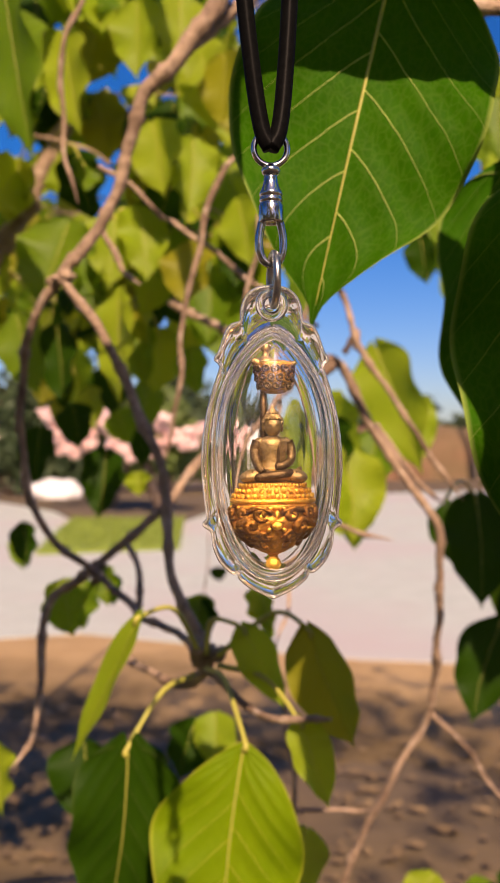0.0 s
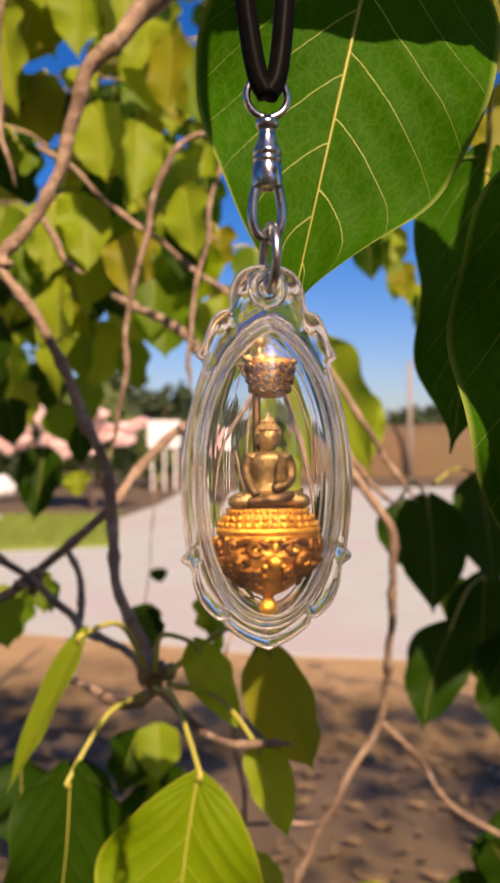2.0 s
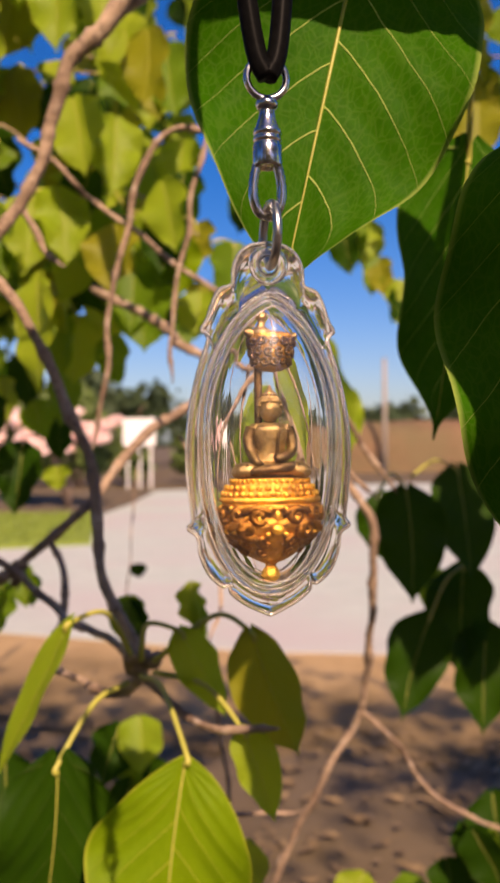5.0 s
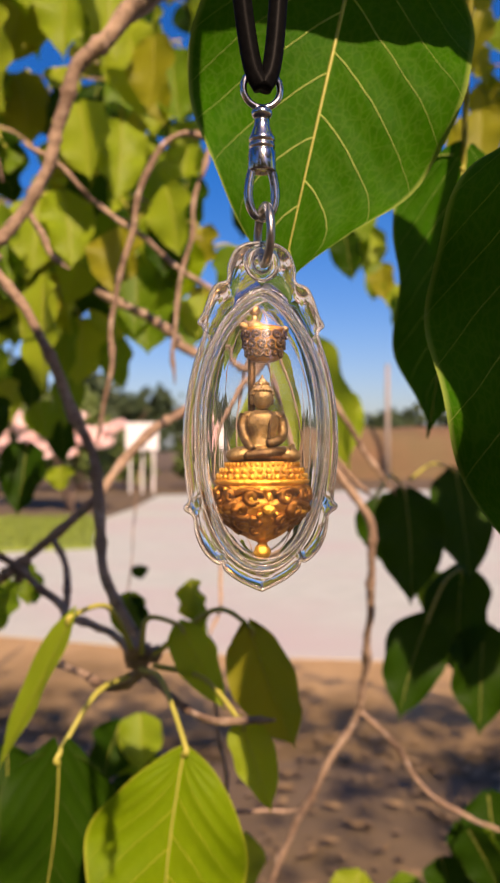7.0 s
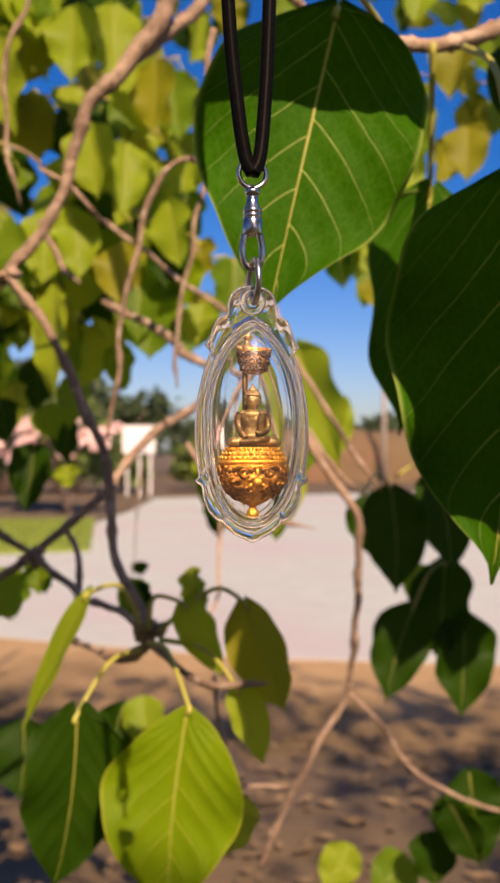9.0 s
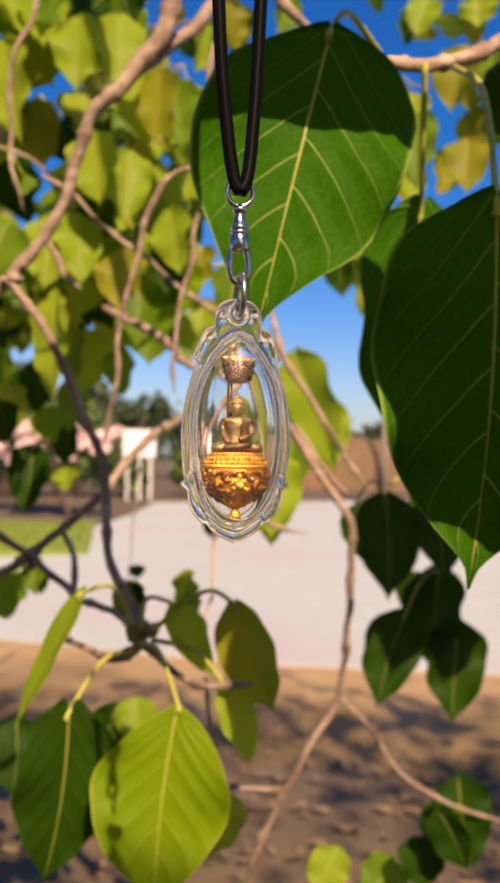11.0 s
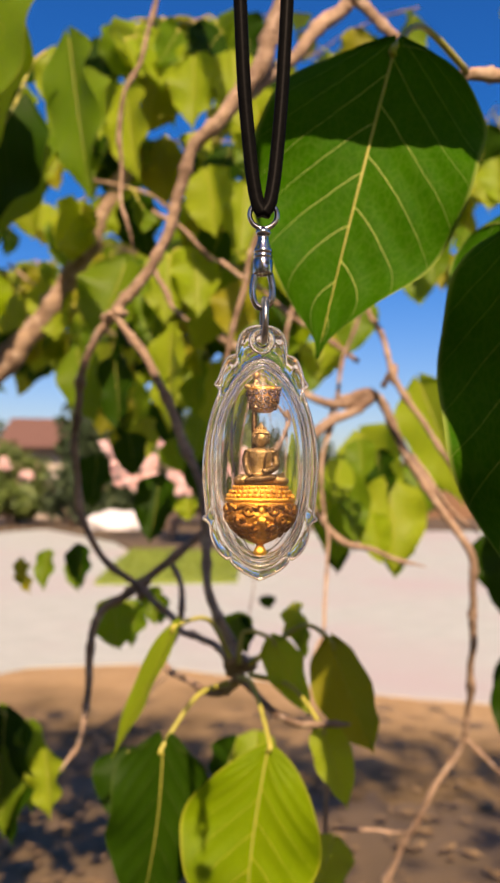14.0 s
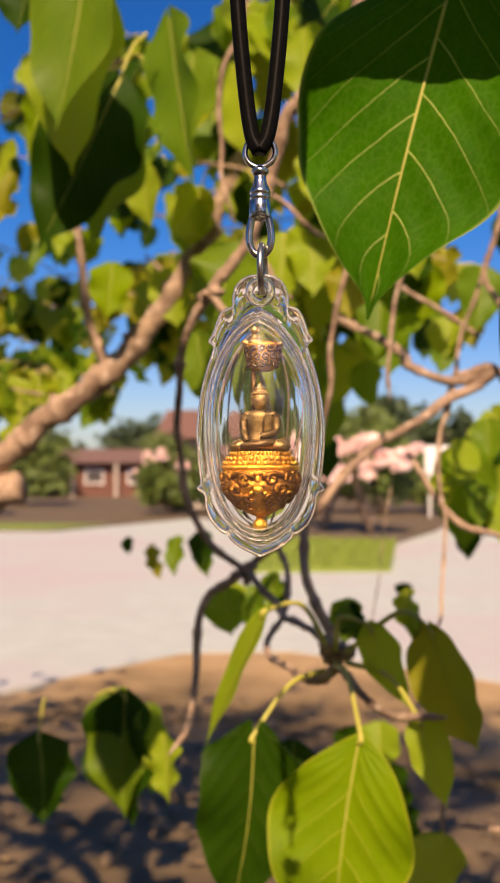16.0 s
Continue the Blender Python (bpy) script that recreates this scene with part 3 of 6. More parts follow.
branch([(-0.339, 0.950, 1.506, 0.0090), (-0.359, 0.950, 1.550, 0.0080), (-0.370, 0.950, 1.626, 0.0065), (-0.380, 0.950, 1.727, 0.0050)])
branch([(-0.092, 0.600, 1.746, 0.0026), (-0.105, 0.600, 1.694, 0.0026), (-0.118, 0.600, 1.658, 0.0026), (-0.117, 0.600, 1.598, 0.0024), (-0.109, 0.600, 1.558, 0.0020)])
branch([(0.017, 0.550, 1.658, 0.0035), (0.013, 0.550, 1.636, 0.0032), (0.014, 0.550, 1.617, 0.0030), (0.018, 0.560, 1.593, 0.0026), (0.018, 0.580, 1.582, 0.0026)])
branch([(0.031, 0.500, 1.689, 0.0050), (0.048, 0.500, 1.671, 0.0050), (0.065, 0.500, 1.651, 0.0045), (0.096, 0.520, 1.635, 0.0030), (0.122, 0.540, 1.619, 0.0020)])
branch([(0.035, 0.700, 1.453, 0.0026), (0.023, 0.680, 1.405, 0.0022), (0.029, 0.660, 1.352, 0.0020), (0.026, 0.640, 1.298, 0.0018), (0.016, 0.620, 1.270, 0.0016)])
branch([(0.057, 0.720, 1.544, 0.0024), (0.040, 0.710, 1.489, 0.0026), (0.029, 0.700, 1.444, 0.0024), (0.025, 0.700, 1.418, 0.0020)])
branch([(-0.047, 0.900, 1.239, 0.0010), (-0.042, 0.950, 1.304, 0.0010), (-0.040, 1.000, 1.351, 0.0011), (-0.032, 1.050, 1.403, 0.0012)])
branch([(-0.021, 0.468, 1.291, 0.0036), (-0.009, 0.445, 1.284, 0.0028), (0.008, 0.424, 1.280, 0.0024), (0.022, 0.411, 1.282, 0.0026), (0.034, 0.402, 1.285, 0.0026)])
branch([(0.020, 0.600, 1.242, 0.0022), (0.023, 0.600, 1.211, 0.0024), (0.027, 0.600, 1.173, 0.0022), (0.028, 0.600, 1.122, 0.0020)])
branch([(0.037, 0.750, 1.114, 0.0024), (0.065, 0.760, 1.110, 0.0024), (0.102, 0.770, 1.106, 0.0022)])
branch([(0.191, 0.360, 1.601, 0.0060), (0.150, 0.350, 1.585, 0.0056), (0.130, 0.345, 1.576, 0.0054), (0.110, 0.340, 1.563, 0.0050), (0.092, 0.335, 1.559, 0.0048), (0.077, 0.330, 1.558, 0.0042), (0.071, 0.325, 1.553, 0.0026)])
# ---- the three big leaves beside the pendant ----
leaf((0.041, 0.262, 1.536), (0.016, 0.240, 1.435), 0.071, 6, "glossy", fold=0.06, stalk=(0.074, 0.326, 1.556), fine=2, bow=(-0.004, 0, 0.012), shoulder=0.33, heart=0.12)
leaf((0.088, 0.232, 1.473), (0.079, 0.230, 1.355), 0.073, 12, "glossy", fold=0.10, stalk=(0.103, 0.325, 1.554), fine=2, bow=(0.004, 0, 0.012), shoulder=0.33, heart=0.2)
leaf((0.100, 0.360, 1.504), (0.087, 0.360, 1.400), 0.056, -14, "glossy", fold=0.18, stalk=(0.092, 0.328, 1.556), fine=2, bow=(0.0, 0, 0.0))

# the twig that carries the cord, above the view, and the limbs that hold the branches
branch([(0.24, 0.36, 1.60, 0.006), (0.12, 0.26, 1.615, 0.005), (0.03, 0.18, 1.612, 0.0045), (-0.03, 0.12, 1.60, 0.004), (-0.10, 0.05, 1.61, 0.003)])
branch([(-0.9, 1.1, -0.05, 0.12), (-0.88, 1.12, 0.5, 0.10), (-0.80, 1.05, 1.0, 0.075), (-0.62, 0.93, 1.32, 0.04), (-0.50, 0.95, 1.36, 0.032), (-0.44, 0.95, 1.375, 0.028)], "trunk")
branch([(-0.80, 1.05, 1.0, 0.06), (-0.7, 0.98, 1.5, 0.045), (-0.42, 0.80, 2.0, 0.028), (-0.1, 0.62, 2.1, 0.018), (0.002, 0.52, 1.72, 0.010)], "limb")
branch([(-0.42, 0.80, 2.0, 0.02), (0.1, 0.7, 2.1, 0.014), (0.3, 0.55, 1.8, 0.009), (0.28, 0.40, 1.66, 0.006), (0.24, 0.36, 1.60, 0.0055)], "limb")

# the knobbly node where the low leaves start
def node(place, size, seed):
    r = random.Random(seed)
    bm = bmesh.new()
    for i in range(7):
        q = Vector((r.uniform(-1, 1), r.uniform(-0.6, 0.6), r.uniform(-0.8, 0.8))) * size
        blob(bm, tuple(Vector(place) + q), (size * r.uniform(0.4, 0.75), size * r.uniform(0.4, 0.7), size * r.uniform(0.35, 0.6)), (r.uniform(0, 90), r.uniform(0, 90), 0), 10, 7)
    for v in bm.verts:
        v.co += Vector((1, 1, 1)) * 0.25 * size * noise.noise(v.co * 400)
    tree_part("node", bm, BARK, "knobbly scarred node")


node((-0.023, 0.468, 1.297), 0.0075, 3)
node((-0.106, 0.529, 1.498), 0.0055, 4)
node((-0.098, 0.587, 1.325), 0.006, 5)

# leaves of the same twigs farther out, which shade the ones in view
leaf((0.116, 0.188, 1.596), (-0.040, 0.190, 1.591), 0.080, 0, "green", fold=0.05, stalk=(0.12, 0.26, 1.615))
leaf((0.103, 0.158, 1.560), (0.101, 0.154, 1.402), 0.082, 0, "green", fold=0.05, stalk=(0.12, 0.26, 1.61))
leaf((0.120, 0.178, 1.605), (0.086, 0.184, 1.524), 0.072, 0, "green", fold=0.05, stalk=(0.12, 0.26, 1.615))

# leaves above the view on the sunward side, which dapple the low twigs with shade
for c, size in (((-0.000, 0.107, 1.770), 0.060), ((0.023, 0.087, 1.728), 0.060), ((-0.048, 0.172, 1.671), 0.055), ((-0.065, 0.157, 1.758), 0.050), ((-0.143, 0.185, 1.623), 0.060), ((-0.249, 0.337, 1.484), 0.060), ((-0.020, 0.172, 1.684), 0.050), ((-0.057, 0.167, 1.626), 0.050)):
    c = Vector(c)
    down = Vector((0.1 * math.sin(c.x * 90), -0.62, -0.72)).normalized() * size * 0.6
    leaf(tuple(c - down), tuple(c + down), size * 0.95, 8 * math.sin(c.z * 200), "green", fold=0.08)
branch([(0.03, 0.18, 1.612, 0.004), (-0.02, 0.02, 1.72, 0.0035), (-0.08, -0.06, 1.76, 0.003), (-0.16, -0.06, 1.78, 0.0025), (-0.28, 0.02, 1.80, 0.002)])

# the crown: twigs with hanging leaves behind and above the pendant
SPRAYS = random.Random(21)
for i in range(46):
    side = SPRAYS.uniform(-27, 1)
    lift = SPRAYS.uniform(4, 27)
    away = 0.85 + 0.95 * SPRAYS.random() ** 1.2
    if lift < 8:
        lift += 4
    if side < -10 and lift < 14:
        away += 0.9
    c = Vector((away * math.tan(radians(side)), away, 1.42 + away * math.tan(radians(lift))))
    d = Vector((SPRAYS.uniform(-1, 1), SPRAYS.uniform(-0.5, 0.5), SPRAYS.uniform(-0.5, 0.3))) * 0.13
    spray(c - d, c + d, 9, 100 + i, 0.050 + 0.012 * away, ("green", "lime", "olive", "dark", "lime", "fresh", "olive", "lime", "dark"))
for i in range(20):
    side, lift, away = SPRAYS.uniform(-30, -9), SPRAYS.uniform(5, 15), SPRAYS.uniform(1.6, 2.6)
    c = Vector((away * math.tan(radians(side)), away, 1.42 + away * math.tan(radians(lift))))
    d = Vector((SPRAYS.uniform(-1, 1), SPRAYS.uniform(-0.5, 0.5), SPRAYS.uniform(-0.5, 0.3))) * 0.2
    spray(c - d, c + d, 8, 250 + i, 0.09, ("green", "lime", "lime", "olive", "dark"), 0.004)
for i in range(7):
    side, lift, away = SPRAYS.uniform(2, 22), SPRAYS.uniform(17, 30), SPRAYS.uniform(1.1, 2.0)
    c = Vector((away * math.tan(radians(side)), away, 1.42 + away * math.tan(radians(lift))))
    d = Vector((SPRAYS.uniform(-1, 1), SPRAYS.uniform(-0.5, 0.5), SPRAYS.uniform(-0.5, 0.3))) * 0.13
    spray(c - d, c + d, 5, 200 + i, 0.08, ("green", "lime", "olive", "dark"))
for i in range(6):
    side, lift, away = SPRAYS.uniform(-7, -2.5), SPRAYS.uniform(8.5, 15), SPRAYS.uniform(0.95, 1.5)
    c = Vector((away * math.tan(radians(side)), away, 1.42 + away * math.tan(radians(lift))))
    d = Vector((SPRAYS.uniform(-1, 1), SPRAYS.uniform(-0.5, 0.5), SPRAYS.uniform(-0.5, 0.3))) * 0.1
    spray(c - d, c + d, 6, 300 + i, 0.065, ("green", "lime", "lime", "fresh"))
for i in range(13):
    side, lift, away = SPRAYS.uniform(-31, -15), SPRAYS.uniform(4, 26), SPRAYS.uniform(1.2, 2.2)
    c = Vector((away * math.tan(radians(side)), away, 1.42 + away * math.tan(radians(lift))))
    d = Vector((SPRAYS.uniform(-1, 1), SPRAYS.uniform(-0.5, 0.5), SPRAYS.uniform(-0.5, 0.3))) * 0.16
    spray(c - d, c + d, 9, 330 + i, 0.075, ("green", "dark", "lime", "dark", "olive"), 0.003)
# unseen leafy twigs added sunward to shade the low branches and right-hand leaves
for c, e, n in (((0.27, 0.44, 1.68), 0.09, 7), ((0.30, 0.39, 1.74), 0.09, 8), ((0.24, 0.50, 1.64), 0.08, 6), ((-0.03, 0.215, 1.70), 0.05, 5), ((0.03, 0.125, 1.70), 0.045, 4)):
    c, d = Vector(c), Vector((0.05, 0.03, -0.05))
    spray(c - d, c + d, n, 400 + n + int(c.y * 90), e, ("green", "dark"))


def unseen_crown(clumps, leafage, seed):
    """Unseen crown, overhead and behind, added to block light: many small leaves, uneven clumps."""
    r = random.Random(seed)
    bm = bmesh.new()
    for x, y, z, sx, sy, sz, n in clumps:
        for _ in range(n):
            k = Vector((r.gauss(0, 0.5), r.gauss(0, 0.5), r.gauss(0, 0.5)))
            c = Vector((x + k.x * sx, y + k.y * sy, z + k.z * sz))
            if noise.noise(c * 1.3) < -0.12:
                continue
            s = 0.075 * r.uniform(0.6, 1.3)
            m = Euler((r.uniform(-0.9, 0.9), r.uniform(-0.9, 0.9), r.uniform(0, 6.28))).to_matrix()
            vs = [bm.verts.new(c + m @ Vector(p)) for p in ((-s * 0.6, 0, 0), (-s * 0.3, -s * 0.7, s * 0.08), (0, -s * 1.1, 0), (s * 0.35, -s * 0.7, s * 0.1), (s * 0.6, 0, 0), (0, s * 0.45, s * 0.1))]
            bm.faces.new(vs)
    ob = tree_part("crown", bm, leafage, "dense mass of small leaves added out of view to block light")
    tagged(ob, kind="stuff")


unseen_crown([(-0.3, -2.8, 1.6, 2.4, 0.7, 1.0, 6000), (2.7, -1.9, 1.5, 0.9, 1.3, 1.0, 3000), (-2.9, -1.4, 1.5, 0.9, 1.4, 1.0, 3000), (2.7, -4.3, 7.5, 1.8, 0.9, 0.5, 2000), (0.3, -4.2, 7.6, 1.8, 0.9, 0.5, 2000), (-1.7, -0.4, 3.1, 1.2, 1.6, 0.7, 2400), (3.4, -0.8, 3.1, 0.9, 1.2, 0.6, 3000), (0.2, -3.8, 3.2, 1.3, 0.9, 0.6, 3000), (2.4, -2.4, 3.2, 1.0, 1.0, 0.6, 3000), (-1.2, -2.6, 2.7, 1.4, 1.2, 0.8, 3200), (-3.2, 0.8, 2.6, 1.2, 1.4, 0.9, 3000)], LEAFAGE, 77)
# limbs out of view that carry the added crown
branch([(-0.7, 0.98, 1.5, 0.05), (-1.0, 0.6, 2.3, 0.04), (-1.5, -0.2, 3.0, 0.025), (-1.3, -2.2, 2.9, 0.012)], "limb")
branch([(-0.7, 0.98, 1.5, 0.05), (-0.9, 1.4, 2.4, 0.04), (-0.6, 2.0, 3.0, 0.028), (-0.4, 3.0, 3.3, 0.012)], "limb")
branch([(-1.0, 0.6, 2.3, 0.05), (-0.6, -0.9, 4.2, 0.04), (0.3, -2.8, 6.0, 0.028), (1.5, -4.2, 7.4, 0.012)], "limb")
branch([(-1.3, -2.2, 2.9, 0.014), (0.2, -3.7, 3.1, 0.012), (2.2, -2.5, 3.2, 0.01), (2.6, 0.0, 3.2, 0.006)], "limb")
branch([(-0.9, 1.2, 1.9, 0.04), (-1.8, 1.1, 2.4, 0.03), (-3.2, 0.8, 2.7, 0.012)], "limb")

# leaves of the twigs: base, tip, width, turn, tone
leaf((-0.003, 0.402, 1.276), (-0.012, 0.388, 1.185), 0.066, 10, "fresh", fold=0.26, stalk=(-0.022, 0.462, 1.293), fine=2, shoulder=0.34, heart=-1.2)
# this low leaf hangs in shadow; the dark tone carries its shade
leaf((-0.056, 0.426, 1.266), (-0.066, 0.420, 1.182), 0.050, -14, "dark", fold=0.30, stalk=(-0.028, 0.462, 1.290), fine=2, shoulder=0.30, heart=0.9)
leaf((0.026, 0.430, 1.318), (0.047, 0.437, 1.259), 0.029, 16, "olive", fold=0.55, stalk=(-0.016, 0.460, 1.300), bow=(0.006, 0, 0.014))
leaf((-0.004, 0.452, 1.315), (0.014, 0.438, 1.279), 0.021, 14, "lime", fold=0.35, stalk=(-0.022, 0.462, 1.300), bow=(-0.006, 0, 0.010))
leaf((-0.051, 0.430, 1.324), (-0.087, 0.440, 1.254), 0.012, 30, "lime", fold=0.50, stalk=(-0.026, 0.462, 1.302), bow=(0.002, 0, 0.012))
leaf((0.021, 0.422, 1.279), (0.034, 0.410, 1.244), 0.019, -14, "lime", fold=0.35, stalk=(-0.016, 0.460, 1.295), bow=(0.004, 0, 0.006))
leaf((-0.064, 0.500, 1.227), (-0.056, 0.490, 1.173), 0.040, 30, "fresh", fold=0.30)
leaf((0.030, 0.520, 1.190), (0.015, 0.500, 1.160), 0.031, 20, "lime", fold=0.30)
leaf((-0.042, 0.500, 1.197), (-0.040, 0.490, 1.174), 0.024, 20, "lime", fold=0.30)
leaf((-0.024, 0.450, 1.233), (-0.046, 0.435, 1.206), 0.040, -60, "lime", fold=0.30)
leaf((-0.046, 0.550, 1.199), (-0.035, 0.532, 1.155), 0.036, 10, "green", fold=0.30)
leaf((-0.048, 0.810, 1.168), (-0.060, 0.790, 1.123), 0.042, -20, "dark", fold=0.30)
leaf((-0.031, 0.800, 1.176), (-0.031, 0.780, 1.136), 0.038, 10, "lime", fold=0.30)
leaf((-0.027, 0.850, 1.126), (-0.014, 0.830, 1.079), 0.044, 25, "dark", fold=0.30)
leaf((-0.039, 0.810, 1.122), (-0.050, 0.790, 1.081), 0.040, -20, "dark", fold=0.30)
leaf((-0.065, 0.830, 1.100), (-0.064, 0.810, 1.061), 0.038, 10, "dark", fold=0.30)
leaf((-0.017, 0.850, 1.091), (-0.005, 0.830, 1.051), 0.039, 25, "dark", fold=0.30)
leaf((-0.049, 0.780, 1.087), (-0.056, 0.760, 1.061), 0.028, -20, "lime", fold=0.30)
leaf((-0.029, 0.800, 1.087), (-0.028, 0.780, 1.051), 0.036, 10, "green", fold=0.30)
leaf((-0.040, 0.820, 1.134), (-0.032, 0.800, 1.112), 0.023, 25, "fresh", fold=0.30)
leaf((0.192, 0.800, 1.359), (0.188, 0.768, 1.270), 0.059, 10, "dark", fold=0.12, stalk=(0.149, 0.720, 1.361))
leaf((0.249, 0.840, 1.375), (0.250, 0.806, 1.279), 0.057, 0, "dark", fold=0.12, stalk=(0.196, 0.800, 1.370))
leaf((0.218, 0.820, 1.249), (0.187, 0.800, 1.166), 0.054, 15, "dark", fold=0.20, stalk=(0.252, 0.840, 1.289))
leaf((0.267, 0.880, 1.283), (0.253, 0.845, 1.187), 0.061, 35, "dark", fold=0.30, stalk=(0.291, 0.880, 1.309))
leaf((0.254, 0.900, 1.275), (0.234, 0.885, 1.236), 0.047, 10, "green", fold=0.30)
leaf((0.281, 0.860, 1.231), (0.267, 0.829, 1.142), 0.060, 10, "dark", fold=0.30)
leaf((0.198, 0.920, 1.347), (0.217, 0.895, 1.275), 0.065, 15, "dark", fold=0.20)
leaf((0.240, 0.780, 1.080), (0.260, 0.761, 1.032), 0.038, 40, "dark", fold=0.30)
leaf((0.128, 0.950, 1.503), (0.159, 0.905, 1.376), 0.070, 40, "lime", fold=0.30)
leaf((0.177, 1.000, 1.456), (0.182, 0.978, 1.391), 0.034, 0, "lime", fold=0.30)
leaf((0.042, 0.850, 1.413), (0.038, 0.840, 1.320), 0.058, 10, "green", fold=0.25)
leaf((0.090, 0.900, 1.398), (0.096, 0.871, 1.313), 0.067, -10, "lime", fold=0.25)
leaf((0.069, 1.000, 1.453), (0.109, 0.973, 1.381), 0.071, 20, "lime", fold=0.30)
leaf((0.141, 1.050, 1.418), (0.132, 1.027, 1.349), 0.061, 20, "green", fold=0.30)
leaf((0.046, 0.950, 1.421), (0.062, 0.919, 1.329), 0.047, -30, "dark", fold=0.30)
leaf((0.154, 1.150, 1.675), (0.144, 1.120, 1.621), 0.036, -20, "green", fold=0.30)
leaf((0.186, 1.200, 1.699), (0.181, 1.170, 1.647), 0.035, 10, "olive", fold=0.30)
leaf((0.228, 1.250, 1.684), (0.229, 1.220, 1.615), 0.049, 35, "dark", fold=0.30)
leaf((0.275, 1.300, 1.703), (0.262, 1.270, 1.632), 0.049, -20, "lime", fold=0.30)
leaf((0.230, 1.150, 1.691), (0.223, 1.120, 1.643), 0.032, 10, "green", fold=0.30)
leaf((0.265, 1.200, 1.630), (0.264, 1.170, 1.579), 0.035, 35, "olive", fold=0.30)
leaf((0.303, 1.250, 1.600), (0.289, 1.220, 1.554), 0.031, -20, "dark", fold=0.30)
leaf((0.344, 1.300, 1.825), (0.336, 1.270, 1.756), 0.046, 10, "lime", fold=0.30)
leaf((0.283, 1.150, 1.790), (0.281, 1.120, 1.739), 0.032, 35, "green", fold=0.30)
leaf((0.365, 1.200, 1.804), (0.349, 1.170, 1.745), 0.038, -20, "olive", fold=0.30)
leaf((0.399, 1.250, 1.832), (0.389, 1.220, 1.775), 0.036, 10, "dark", fold=0.30)
leaf((0.294, 1.300, 1.762), (0.294, 1.270, 1.718), 0.028, 35, "lime", fold=0.30)
leaf((0.208, 1.150, 1.718), (0.196, 1.120, 1.673), 0.029, -20, "green", fold=0.30)
leaf((0.043, 0.820, 1.416), (0.035, 0.790, 1.375), 0.031, -25, "lime", fold=0.30)
leaf((0.062, 0.870, 1.437), (0.061, 0.840, 1.396), 0.031, 10, "green", fold=0.30)
leaf((0.083, 0.920, 1.427), (0.091, 0.890, 1.377), 0.039, 35, "dark", fold=0.30)
leaf((0.109, 0.970, 1.398), (0.098, 0.940, 1.353), 0.035, -5, "lime", fold=0.30)
leaf((0.054, 0.820, 1.381), (0.053, 0.790, 1.343), 0.030, -25, "green", fold=0.30)
leaf((0.074, 0.870, 1.364), (0.082, 0.840, 1.321), 0.034, 10, "lime", fold=0.30)
leaf((0.106, 0.920, 1.347), (0.096, 0.890, 1.306), 0.033, 35, "green", fold=0.30)
leaf((0.044, 0.970, 1.340), (0.044, 0.940, 1.304), 0.029, -5, "dark", fold=0.30)
leaf((0.020, 0.820, 1.387), (0.026, 0.790, 1.360), 0.022, -25, "lime", fold=0.30)
leaf((-0.054, 1.200, 1.627), (-0.063, 1.170, 1.564), 0.043, -25, "lime", fold=0.30)
leaf((-0.039, 1.280, 1.675), (-0.037, 1.250, 1.612), 0.043, 10, "olive", fold=0.30)
leaf((-0.009, 1.360, 1.660), (0.005, 1.330, 1.590), 0.049, 35, "green", fold=0.30)
leaf((0.034, 1.440, 1.705), (0.022, 1.410, 1.640), 0.045, -5, "lime", fold=0.30)
leaf((-0.009, 1.200, 1.587), (-0.007, 1.170, 1.530), 0.040, -25, "dark", fold=0.30)
leaf((-0.087, 1.280, 1.577), (-0.072, 1.250, 1.518), 0.041, 10, "lime", fold=0.30)
leaf((-0.113, 1.360, 1.659), (-0.122, 1.330, 1.589), 0.049, 35, "olive", fold=0.30)
leaf((0.092, 1.440, 1.874), (0.091, 1.410, 1.785), 0.060, -5, "green", fold=0.30)
leaf((0.104, 1.200, 1.763), (0.113, 1.170, 1.698), 0.043, -25, "lime", fold=0.30)
leaf((0.103, 1.280, 1.735), (0.090, 1.250, 1.672), 0.043, 10, "dark", fold=0.30)
leaf((-0.056, 1.360, 1.768), (-0.054, 1.330, 1.699), 0.046, 35, "lime", fold=0.30)
leaf((0.044, 1.440, 1.640), (0.056, 1.410, 1.574), 0.047, -5, "olive", fold=0.30)
leaf((0.021, 1.200, 1.562), (0.012, 1.170, 1.511), 0.036, -25, "green", fold=0.30)
leaf((0.246, 1.300, 1.714), (0.244, 1.273, 1.629), 0.053, 10, "green", fold=0.30)
leaf((0.284, 1.350, 1.707), (0.289, 1.335, 1.660), 0.038, 20, "olive", fold=0.30)
leaf((0.267, 1.200, 1.632), (0.251, 1.184, 1.581), 0.033, 20, "green", fold=0.30)
leaf((0.303, 1.250, 1.612), (0.298, 1.229, 1.547), 0.043, 0, "lime", fold=0.30)
leaf((0.403, 1.300, 1.849), (0.392, 1.279, 1.780), 0.046, 10, "olive", fold=0.30)
leaf((0.371, 1.400, 1.853), (0.361, 1.379, 1.785), 0.050, 10, "olive", fold=0.30)
leaf((0.172, 1.300, 1.709), (0.166, 1.281, 1.648), 0.052, 30, "green", fold=0.30)
leaf((0.325, 1.200, 1.866), (0.318, 1.169, 1.757), 0.063, 20, "green", fold=0.30)
leaf((0.397, 1.200, 1.831), (0.390, 1.179, 1.755), 0.063, 20, "olive", fold=0.30)
leaf((0.256, 1.200, 1.824), (0.260, 1.181, 1.758), 0.055, 20, "lime", fold=0.30)
